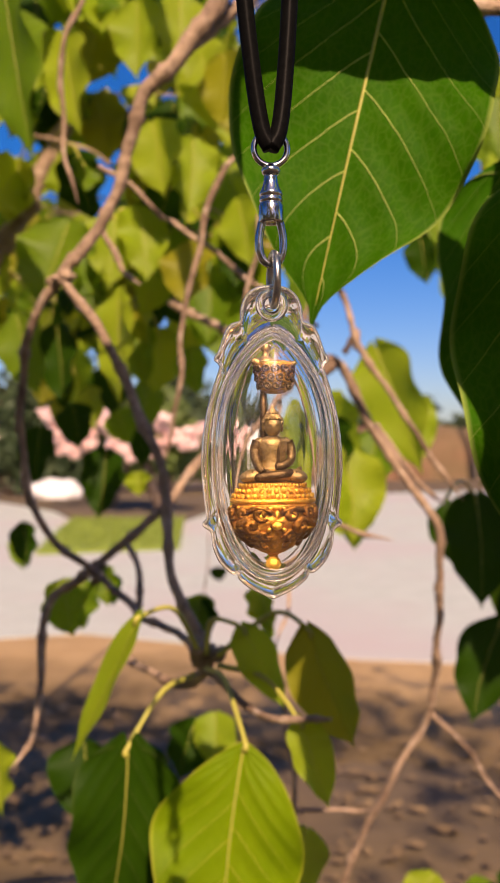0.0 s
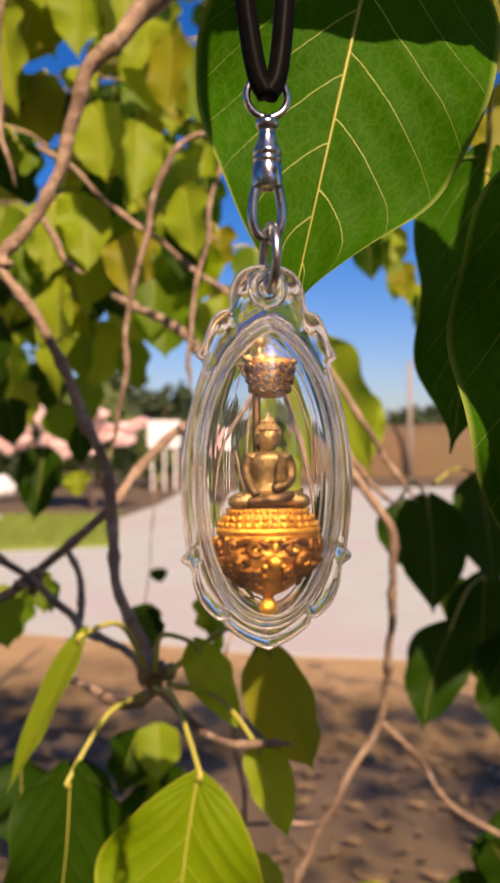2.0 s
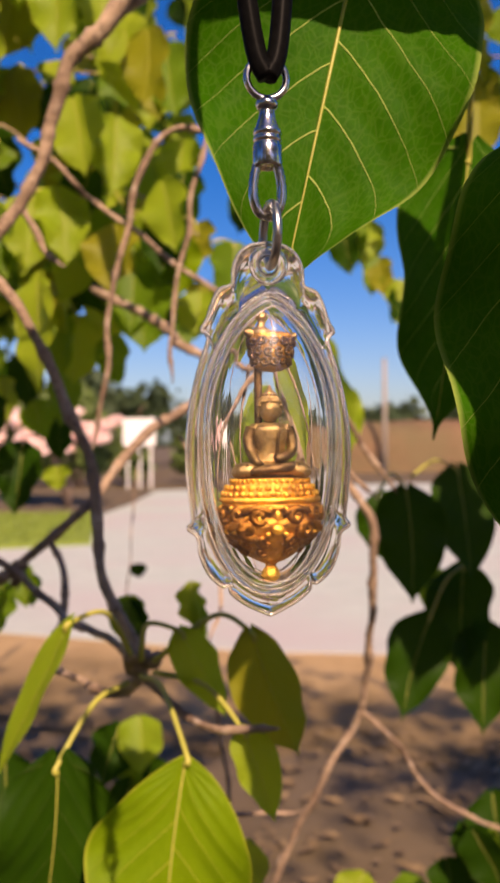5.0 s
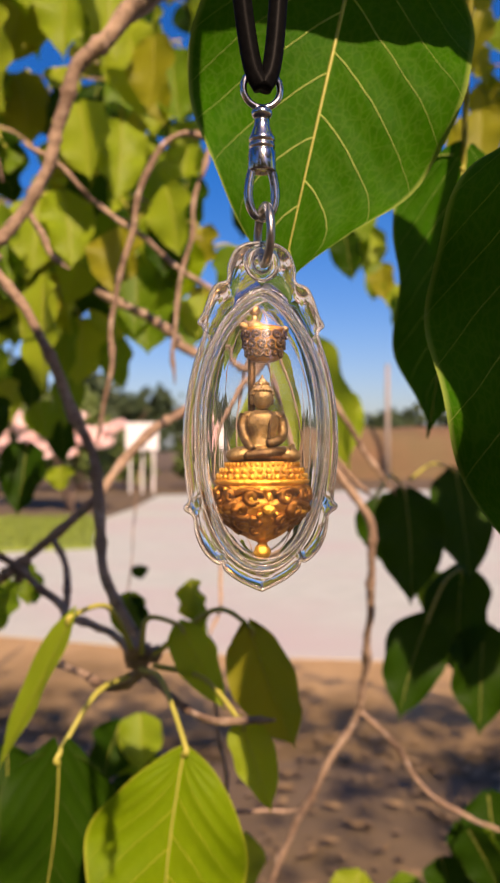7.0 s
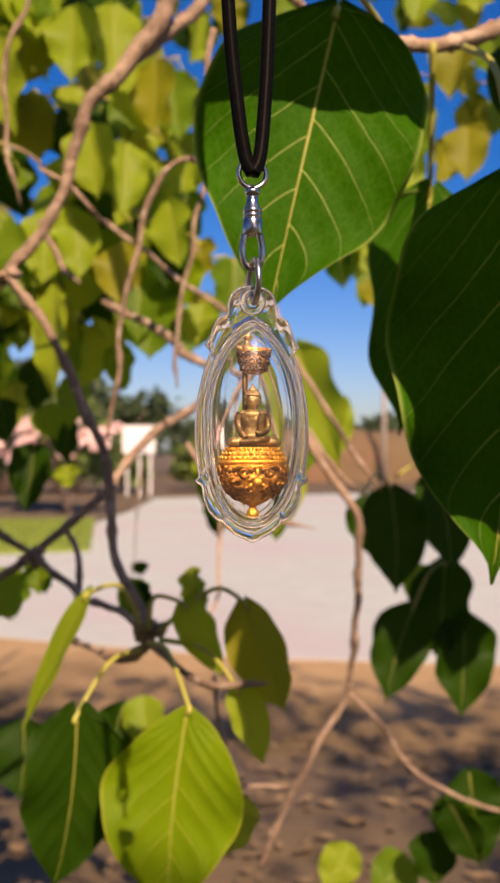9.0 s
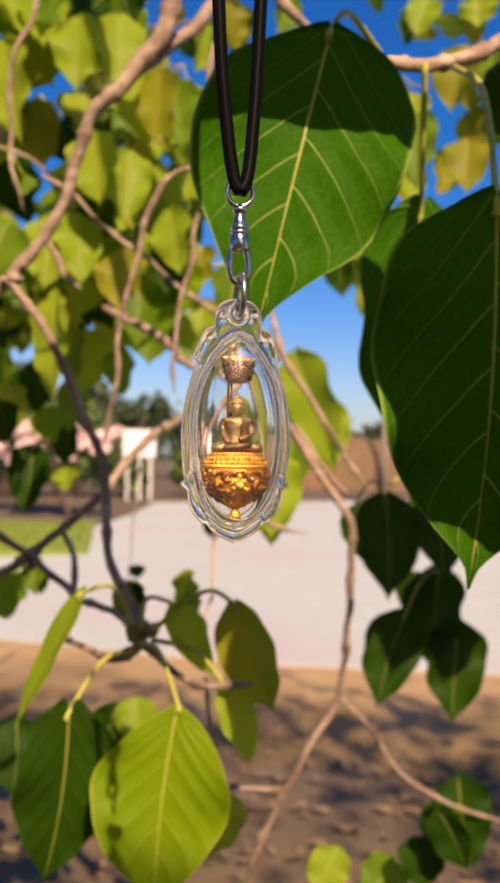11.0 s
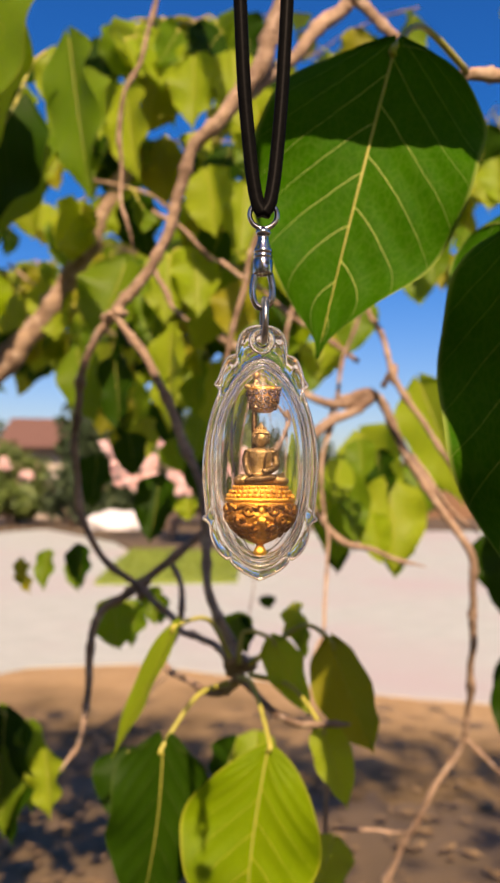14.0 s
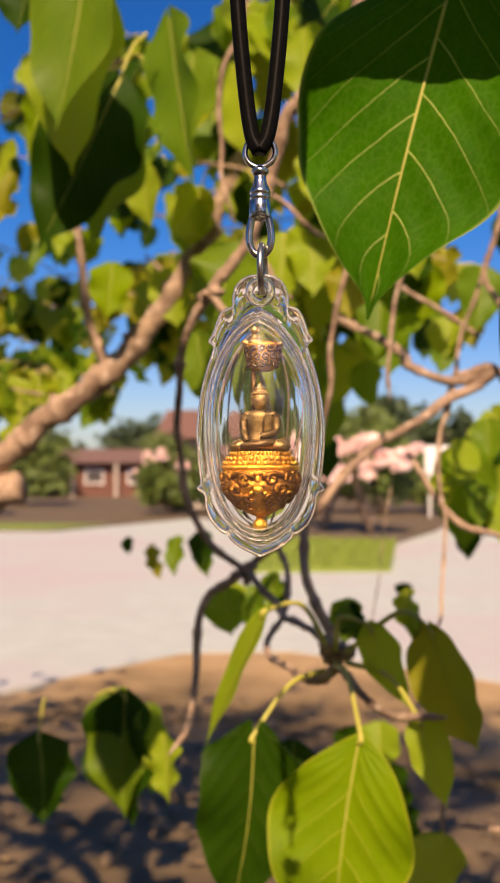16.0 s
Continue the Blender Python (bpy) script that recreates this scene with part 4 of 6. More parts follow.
leaf((0.157, 1.100, 1.716), (0.158, 1.074, 1.627), 0.051, 20, "green", fold=0.30)
leaf((0.311, 1.100, 1.971), (0.293, 1.086, 1.921), 0.044, 20, "lime", fold=0.30)
leaf((0.342, 1.000, 1.925), (0.339, 0.990, 1.887), 0.046, 20, "lime", fold=0.30)
leaf((0.253, 1.200, 1.813), (0.242, 1.183, 1.754), 0.047, 20, "lime", fold=0.30)
leaf((0.062, 1.200, 1.882), (0.075, 1.183, 1.824), 0.046, 20, "green", fold=0.30)
leaf((-0.194, 0.536, 1.701), (-0.190, 0.500, 1.572), 0.073, 12, "lime", fold=0.15, stalk=(-0.159, 0.550, 1.738))
leaf((-0.193, 0.600, 1.662), (-0.242, 0.570, 1.546), 0.076, -10, "dark", fold=0.20, stalk=(-0.179, 0.620, 1.706))
leaf((-0.181, 0.620, 1.642), (-0.218, 0.600, 1.548), 0.060, 20, "green", fold=0.25)
leaf((-0.162, 0.620, 1.716), (-0.137, 0.600, 1.586), 0.050, 35, "green", fold=0.30)
leaf((-0.258, 0.600, 1.754), (-0.263, 0.585, 1.699), 0.044, 10, "dark", fold=0.30)
leaf((-0.175, 0.500, 1.698), (-0.185, 0.480, 1.586), 0.063, 10, "green", fold=0.20)
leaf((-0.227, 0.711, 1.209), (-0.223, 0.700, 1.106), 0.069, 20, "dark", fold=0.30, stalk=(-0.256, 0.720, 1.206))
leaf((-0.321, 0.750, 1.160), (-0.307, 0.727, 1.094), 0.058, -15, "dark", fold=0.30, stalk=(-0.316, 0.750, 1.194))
leaf((-0.236, 0.720, 1.209), (-0.223, 0.688, 1.120), 0.058, 10, "green", fold=0.30)
leaf((-0.216, 0.740, 1.194), (-0.208, 0.717, 1.129), 0.044, 20, "green", fold=0.30)
leaf((-0.191, 0.700, 1.183), (-0.182, 0.682, 1.136), 0.035, 20, "lime", fold=0.30)
leaf((0.239, 0.800, 1.078), (0.256, 0.782, 1.039), 0.034, 20, "dark", fold=0.30)
leaf((0.243, 0.800, 1.075), (0.263, 0.782, 1.032), 0.037, 20, "green", fold=0.30)
leaf((0.153, 0.800, 1.039), (0.130, 0.784, 1.001), 0.037, 20, "lime", fold=0.30)
leaf((0.218, 0.850, 1.005), (0.182, 0.835, 0.976), 0.045, 20, "green", fold=0.30)
leaf((-0.237, 0.850, 1.818), (-0.228, 0.840, 1.747), 0.047, 10, "lime", fold=0.20)
leaf((-0.199, 0.900, 1.808), (-0.202, 0.890, 1.741), 0.050, -10, "lime", fold=0.25)
leaf((-0.276, 0.880, 1.697), (-0.265, 0.870, 1.636), 0.044, 15, "lime", fold=0.20)
leaf((-0.228, 0.920, 1.686), (-0.233, 0.910, 1.621), 0.047, 0, "lime", fold=0.25)
leaf((-0.193, 0.950, 1.713), (-0.185, 0.940, 1.653), 0.047, 10, "lime", fold=0.20)
leaf((-0.314, 0.900, 1.606), (-0.316, 0.890, 1.548), 0.045, -15, "fresh", fold=0.30)
leaf((-0.269, 0.950, 1.608), (-0.258, 0.940, 1.545), 0.049, 5, "lime", fold=0.20)
leaf((-0.175, 0.900, 1.858), (-0.167, 0.890, 1.798), 0.044, -5, "lime", fold=0.25)
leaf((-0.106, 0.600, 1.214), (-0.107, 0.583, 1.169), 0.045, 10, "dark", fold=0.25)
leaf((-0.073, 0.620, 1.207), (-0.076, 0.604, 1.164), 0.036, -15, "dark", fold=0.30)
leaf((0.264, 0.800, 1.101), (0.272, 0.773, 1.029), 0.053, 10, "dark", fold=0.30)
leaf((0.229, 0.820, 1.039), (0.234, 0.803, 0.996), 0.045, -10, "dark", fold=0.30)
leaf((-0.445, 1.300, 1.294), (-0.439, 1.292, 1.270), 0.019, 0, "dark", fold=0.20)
leaf((-0.338, 1.100, 1.299), (-0.320, 1.086, 1.259), 0.031, 30, "olive", fold=0.30)
leaf((-0.303, 1.100, 1.310), (-0.305, 1.085, 1.263), 0.028, 20, "green", fold=0.30)
leaf((-0.269, 1.100, 1.303), (-0.265, 1.087, 1.263), 0.028, 20, "green", fold=0.30)
leaf((-0.048, 1.355, 1.231), (-0.045, 1.348, 1.212), 0.025, 0, "dark", fold=0.20)
leaf((-0.123, 0.800, 1.301), (-0.119, 0.788, 1.269), 0.024, 20, "green", fold=0.30)
leaf((-0.141, 0.800, 1.289), (-0.143, 0.786, 1.251), 0.029, 20, "green", fold=0.30)
leaf((-0.218, 0.900, 1.331), (-0.212, 0.886, 1.290), 0.027, 10, "dark", fold=0.30)
leaf((-0.146, 0.750, 1.297), (-0.148, 0.736, 1.258), 0.033, 20, "lime", fold=0.30)
leaf((-0.122, 0.800, 1.295), (-0.116, 0.791, 1.270), 0.022, 10, "dark", fold=0.30)
leaf((-0.031, 0.600, 1.307), (-0.034, 0.590, 1.280), 0.022, 10, "green", fold=0.30)
leaf((-0.128, 0.650, 1.305), (-0.121, 0.640, 1.274), 0.033, 10, "green", fold=0.30)
leaf((0.010, 0.600, 1.303), (0.012, 0.592, 1.279), 0.012, 30, "green", fold=0.30)
leaf((0.005, 0.600, 1.314), (0.010, 0.589, 1.285), 0.024, 50, "lime", fold=0.30)
leaf((-0.033, 0.600, 1.304), (-0.026, 0.591, 1.282), 0.022, 20, "dark", fold=0.30)
leaf((-0.197, 0.800, 1.771), (-0.194, 0.768, 1.664), 0.062, 10, "green", fold=0.20)
leaf((-0.158, 0.800, 1.757), (-0.139, 0.771, 1.660), 0.049, 30, "lime", fold=0.25)
leaf((-0.148, 0.950, 1.852), (-0.133, 0.927, 1.774), 0.063, 10, "lime", fold=0.20)
leaf((-0.051, 0.950, 1.817), (-0.039, 0.921, 1.718), 0.058, 15, "lime", fold=0.20)
leaf((-0.162, 1.000, 1.779), (-0.147, 0.976, 1.699), 0.054, 10, "olive", fold=0.20)
leaf((-0.103, 0.900, 1.687), (-0.080, 0.881, 1.627), 0.062, 20, "lime", fold=0.30)
leaf((-0.060, 1.000, 1.718), (-0.065, 0.980, 1.653), 0.069, 20, "lime", fold=0.30)
leaf((-0.154, 0.800, 1.593), (-0.178, 0.776, 1.522), 0.070, 20, "green", fold=0.25)
leaf((-0.104, 0.750, 1.522), (-0.105, 0.723, 1.439), 0.044, 45, "lime", fold=0.30)
leaf((-0.149, 0.850, 1.579), (-0.152, 0.838, 1.541), 0.046, 10, "green", fold=0.30)
leaf((-0.075, 0.950, 1.588), (-0.068, 0.929, 1.523), 0.074, 10, "dark", fold=0.30)
leaf((-0.023, 0.900, 1.551), (-0.028, 0.879, 1.484), 0.062, 20, "green", fold=0.30)
leaf((-0.222, 0.900, 1.530), (-0.201, 0.875, 1.453), 0.051, 20, "green", fold=0.30)
leaf((-0.205, 1.000, 1.533), (-0.194, 0.972, 1.447), 0.050, 20, "dark", fold=0.30)
leaf((-0.115, 1.000, 1.532), (-0.107, 0.978, 1.465), 0.038, 20, "green", fold=0.30)
leaf((-0.061, 1.000, 1.508), (-0.055, 0.984, 1.459), 0.038, 20, "green", fold=0.30)
leaf((-0.253, 1.000, 1.701), (-0.253, 0.976, 1.624), 0.069, 20, "green", fold=0.30)
leaf((-0.013, 1.100, 1.809), (-0.026, 1.082, 1.751), 0.056, 20, "lime", fold=0.30)
leaf((-0.020, 1.100, 1.723), (-0.014, 1.074, 1.638), 0.062, 20, "green", fold=0.30)
leaf((-0.086, 1.100, 1.810), (-0.091, 1.080, 1.744), 0.056, 20, "dark", fold=0.30)
leaf((-0.228, 1.000, 1.900), (-0.217, 0.976, 1.818), 0.076, 20, "dark", fold=0.30)
leaf((-0.107, 0.900, 1.379), (-0.106, 0.893, 1.357), 0.029, 20, "lime", fold=0.30)
leaf((-0.152, 1.000, 1.400), (-0.160, 0.976, 1.330), 0.048, 10, "dark", fold=0.30)
leaf((-0.206, 1.100, 1.453), (-0.197, 1.082, 1.401), 0.046, 10, "dark", fold=0.30)
leaf((-0.154, 1.100, 1.447), (-0.139, 1.086, 1.407), 0.040, 10, "green", fold=0.30)
leaf((-0.268, 1.200, 1.430), (-0.270, 1.176, 1.359), 0.051, 10, "dark", fold=0.30)
leaf((-0.046, 0.900, 1.791), (-0.034, 0.871, 1.699), 0.055, 20, "lime", fold=0.30)
leaf((-0.004, 1.000, 1.808), (0.007, 0.974, 1.725), 0.055, 20, "green", fold=0.30)
leaf((0.013, 1.000, 1.676), (0.007, 0.974, 1.595), 0.055, 20, "dark", fold=0.30)
leaf((-0.053, 0.950, 1.699), (-0.047, 0.931, 1.639), 0.061, 10, "lime", fold=0.20)
leaf((0.014, 1.050, 1.726), (0.008, 1.029, 1.660), 0.051, 20, "lime", fold=0.30)
leaf((-0.036, 0.900, 1.579), (-0.040, 0.873, 1.498), 0.047, 10, "green", fold=0.30)
leaf((-0.109, 0.800, 1.535), (-0.109, 0.767, 1.438), 0.034, 30, "lime", fold=0.30)
leaf((-0.135, 0.850, 1.597), (-0.141, 0.831, 1.540), 0.044, 10, "green", fold=0.30)
leaf((0.054, 1.000, 1.764), (0.058, 0.980, 1.699), 0.047, 10, "lime", fold=0.30)
leaf((0.030, 1.000, 1.554), (0.024, 0.984, 1.506), 0.047, 10, "lime", fold=0.30)
leaf((-0.094, 0.800, 1.783), (-0.095, 0.775, 1.711), 0.046, 20, "lime", fold=0.25)
leaf((-0.059, 0.830, 1.801), (-0.050, 0.805, 1.721), 0.050, -15, "lime", fold=0.25)
leaf((-0.021, 0.860, 1.762), (-0.025, 0.835, 1.687), 0.046, 35, "olive", fold=0.25)
leaf((-0.081, 0.800, 1.679), (-0.071, 0.775, 1.611), 0.050, 20, "lime", fold=0.25)
leaf((-0.048, 0.830, 1.674), (-0.051, 0.805, 1.604), 0.044, -15, "lime", fold=0.25)
leaf((-0.009, 0.860, 1.629), (-0.001, 0.835, 1.564), 0.044, 35, "lime", fold=0.25)
leaf((-0.048, 0.800, 1.577), (-0.051, 0.775, 1.517), 0.046, 20, "olive", fold=0.25)
leaf((-0.098, 0.830, 1.614), (-0.088, 0.805, 1.546), 0.044, -15, "lime", fold=0.25)
leaf((-0.150, 1.150, 1.560), (-0.140, 1.125, 1.480), 0.036, 30, "lime", fold=0.30)
leaf((-0.182, 1.250, 1.520), (-0.176, 1.225, 1.440), 0.050, 10, "dark", fold=0.30)
leaf((-0.128, 1.200, 1.490), (-0.133, 1.180, 1.420), 0.042, -20, "green", fold=0.30)
leaf((-0.205, 1.200, 1.480), (-0.195, 1.180, 1.425), 0.038, 25, "lime", fold=0.30)
leaf((-0.150, 1.300, 1.440), (-0.144, 1.280, 1.375), 0.040, 15, "dark", fold=0.30)


# ---- the pendant ----
PX, PY, PZ, PTURN = 0.004, 0.166, 1.374, 7.0


def vesica(k, n=96):
    """Outline of the domed middle of the case, in metres: x, z; k scales it about its middle."""
    pts = []
    for i in range(n):
        w = 2 * math.pi * i / n
        z = -math.cos(w)
        half = 0.0107 * (max(0.0, 1 - abs(z) ** 2.3)) ** (0.70 if z > 0 else 0.50)
        pts.append((math.copysign(half, math.sin(w)) * k, 0.0252 + z * 0.0222 * k))
    return pts


OUTLINE = [(0, 0), (0.0012, 0.0005), (0.0038, 0.0018), (0.0058, 0.0034), (0.0062, 0.0046), (0.0072, 0.0045), (0.0092, 0.0064), (0.0104, 0.0092),
           (0.0108, 0.0118), (0.0122, 0.0130), (0.0115, 0.0142), (0.0119, 0.0178), (0.0123, 0.0235), (0.0118, 0.0300), (0.0106, 0.0357), (0.0090, 0.0408),
           (0.0100, 0.0419), (0.0092, 0.0434), (0.0082, 0.0463), (0.0072, 0.0479), (0.0054, 0.0487), (0.0052, 0.0510), (0.0043, 0.0532), (0.0025, 0.0545), (0, 0.0549)]


def case_outline():
    right = [tuple(r) for r in spline(OUTLINE, 4)]
    return right + [(-x, z) for x, z in right[-2:0:-1]]


pendant = tagged(empty("amulet_pendant", (PX, PY, PZ)), "clear acrylic amulet case hanging on steel links", "pendant")
pendant.rotation_euler = (0, 0, radians(PTURN))


def case_plate():
    """The scalloped border between the dome and the outer edge."""
    line = case_outline()
    c = Vector((0, 0.0252))
    bm = bmesh.new()
    rows = []
    for x, z in line:
        d = Vector((x, z)) - c
        lo, hi = 0.0, 0.05
        for _ in range(30):
            mid = (lo + hi) / 2
            p = d.normalized() * mid
            f = abs(p.y) / 0.0222
            half = 0.0107 * max(0.0, 1 - min(1.0, f) ** 2.3) ** (0.70 if p.y > 0 else 0.50)
            if f < 1 and abs(p.x) < half:
                lo = mid
            else:
                hi = mid
        q = c + d.normalized() * min(lo, d.length * 0.97) * 0.97
        rows.append([bm.verts.new((x, -0.0004, z)), bm.verts.new((x, 0.0004, z)), bm.verts.new((q.x, 0.0004, q.y)), bm.verts.new((q.x, -0.0004, q.y))])
    n = len(rows)
    for i in range(n):
        a, b = rows[i], rows[(i + 1) % n]
        for k in range(4):
            bm.faces.new((a[k], a[(k + 1) % 4], b[(k + 1) % 4], b[k]))
    bmesh.ops.recalc_face_normals(bm, faces=bm.faces)
    return bm


def case_shell(sign):
    """One hollow half of the dome, with a wall about a millimetre thick."""
    bm = bmesh.new()
    outer, nk = vesica(1.0), 14
    c = (0.0, 0.0252)

    def skin(scale, depth):
        rows = []
        for j in range(nk, 0, -1):
            k = math.sin(j / nk * math.pi / 2)
            y = sign * (0.0004 + depth * max(0.0, 1 - k ** 2.3) ** 0.55)
            rows.append([bm.verts.new((c[0] + (x - c[0]) * k * scale, y, c[1] + (z - c[1]) * k * (scale + 1) / 2)) for x, z in outer])
        rows.append([bm.verts.new((c[0], sign * (0.0004 + depth), c[1]))])
        return rows

    a, b = skin(1.0, 0.0066), skin(0.90, 0.0060)
    n = len(outer)
    for rows in (a, b):
        for r0, r1 in zip(rows, rows[1:]):
            for i in range(n):
                j = (i + 1) % n
                bm.faces.new((r0[i], r0[j], r1[j], r1[i]) if len(r1) > 1 else (r0[i], r0[j], r1[0]))
    for i in range(n):
        j = (i + 1) % n
        bm.faces.new((a[0][i], a[0][j], b[0][j], b[0][i]))
    bmesh.ops.recalc_face_normals(bm, faces=bm.faces)
    return bm


def circle(r, n, plane, centre):
    res = []
    for i in range(n):
        w = 2 * math.pi * i / n
        a, b = r * math.cos(w), r * math.sin(w)
        v = {"xz": (a, 0, b), "yz": (0, a, b), "xy": (a, b, 0)}[plane]
        res.append(Vector(v) + Vector(centre))
    return res


def build_pendant():
    made = []
    made.append(part("case_border", case_plate(), CLEAR, pendant, "scalloped clear acrylic border"))
    line = case_outline()
    made.append(part("case_rim", tube(bmesh.new(), [(x, 0, z) for x, z in line], 0.00033, 12, closed=True), CLEAR_EDGE, pendant))
    for k, r in ((1.0, 0.00026), (0.90, 0.00020)):
        for side in (-1, 1):
            ridge = [(x, side * (0.0006 if k == 1.0 else 0.0034), z) for x, z in vesica(k)]
            made.append(part("case_ridge", tube(bmesh.new(), ridge, r, 8, closed=True), CLEAR_EDGE, pendant))
    made.append(part("case_front", case_shell(-1), CLEAR_DOME, pendant, "bulging clear acrylic front shell"))
    made.append(part("case_back", case_shell(1), CLEAR_DOME, pendant, "bulging clear acrylic back shell"))
    made.append(part("case_eyelet", tube(bmesh.new(), circle(0.0021, 28, "xz", (0, 0, 0.0516)), 0.0009, 10, closed=True), CLEAR, pendant))
    for ob in made:
        ob.visible_shadow = False
    part("split_ring", tube(bmesh.new(), circle(0.0046, 48, "yz", (0.0004, 0.0002, 0.0561)), 0.00068, 12, closed=True), STEEL_DARK, pendant, "dull steel split ring")
    link = []
    for i in range(48):
        w = 2 * math.pi * i / 48
        c, s = math.cos(w), math.sin(w)
        link.append((0.0028 * s * (0.74 + 0.26 * c), 0, 0.0640 - 0.0052 * c))
    part("clip_link", tube(bmesh.new(), link, 0.00074, 12, closed=True), STEEL, pendant)
    barrel = [(0.0013, 0.0664), (0.0015, 0.0661), (0.0021, 0.0661), (0.0022, 0.0664), (0.0022, 0.0692), (0.0021, 0.0694), (0.00195, 0.0695), (0.00195, 0.0698), (0.0021, 0.0699), (0.0021, 0.0704),
              (0.00195, 0.0705), (0.00195, 0.0708), (0.0021, 0.0709), (0.0021, 0.0714), (0.0019, 0.0718), (0.00155, 0.0726), (0.0013, 0.0734), (0.0012, 0.0741), (0.0012, 0.0746)]
    part("swivel_barrel", lathe(bmesh.new(), barrel, 32), STEEL, pendant, "polished steel swivel barrel")
    part("swivel_ball", blob(bmesh.new(), (0, 0, 0.0754), (0.0017, 0.0017, 0.0012), seg=24, rows=14), STEEL, pendant)
    part("top_ring", tube(bmesh.new(), circle(0.0030, 40, "xz", (0, 0, 0.0793)), 0.00056, 12, closed=True), STEEL, pendant)


build_pendant()


def build_cord():
    """Both strands of one rubber cord, up from the ring and over the twig."""
    cord = tagged(empty("necklace_cord", (PX, PY, PZ + 0.079)), "black rubber cord looped through the ring and hung over a twig", "cord")
    rows = [(0.0, 0.0, 0.165), (-0.006, 0.002, 0.158), (-0.0075, 0.003, 0.12), (-0.0068, 0.002, 0.075), (-0.0050, 0.0008, 0.035), (-0.0032, 0, 0.015), (-0.0016, -0.0006, 0.004), (0, -0.0008, 0.0002),
            (0.0016, 0, 0.004), (0.0028, 0.0016, 0.015), (0.0040, 0.0036, 0.035), (0.0054, 0.006, 0.075), (0.0064, 0.007, 0.12), (0.0058, 0.006, 0.158), (0.0, 0.0, 0.165)]
    part("strand", tube(bmesh.new(), spline(rows[:8], 8), 0.00155, 14), RUBBER, cord)
    part("strand", tube(bmesh.new(), spline(rows[7:], 8), 0.00155, 14), RUBBER, cord)


build_cord()


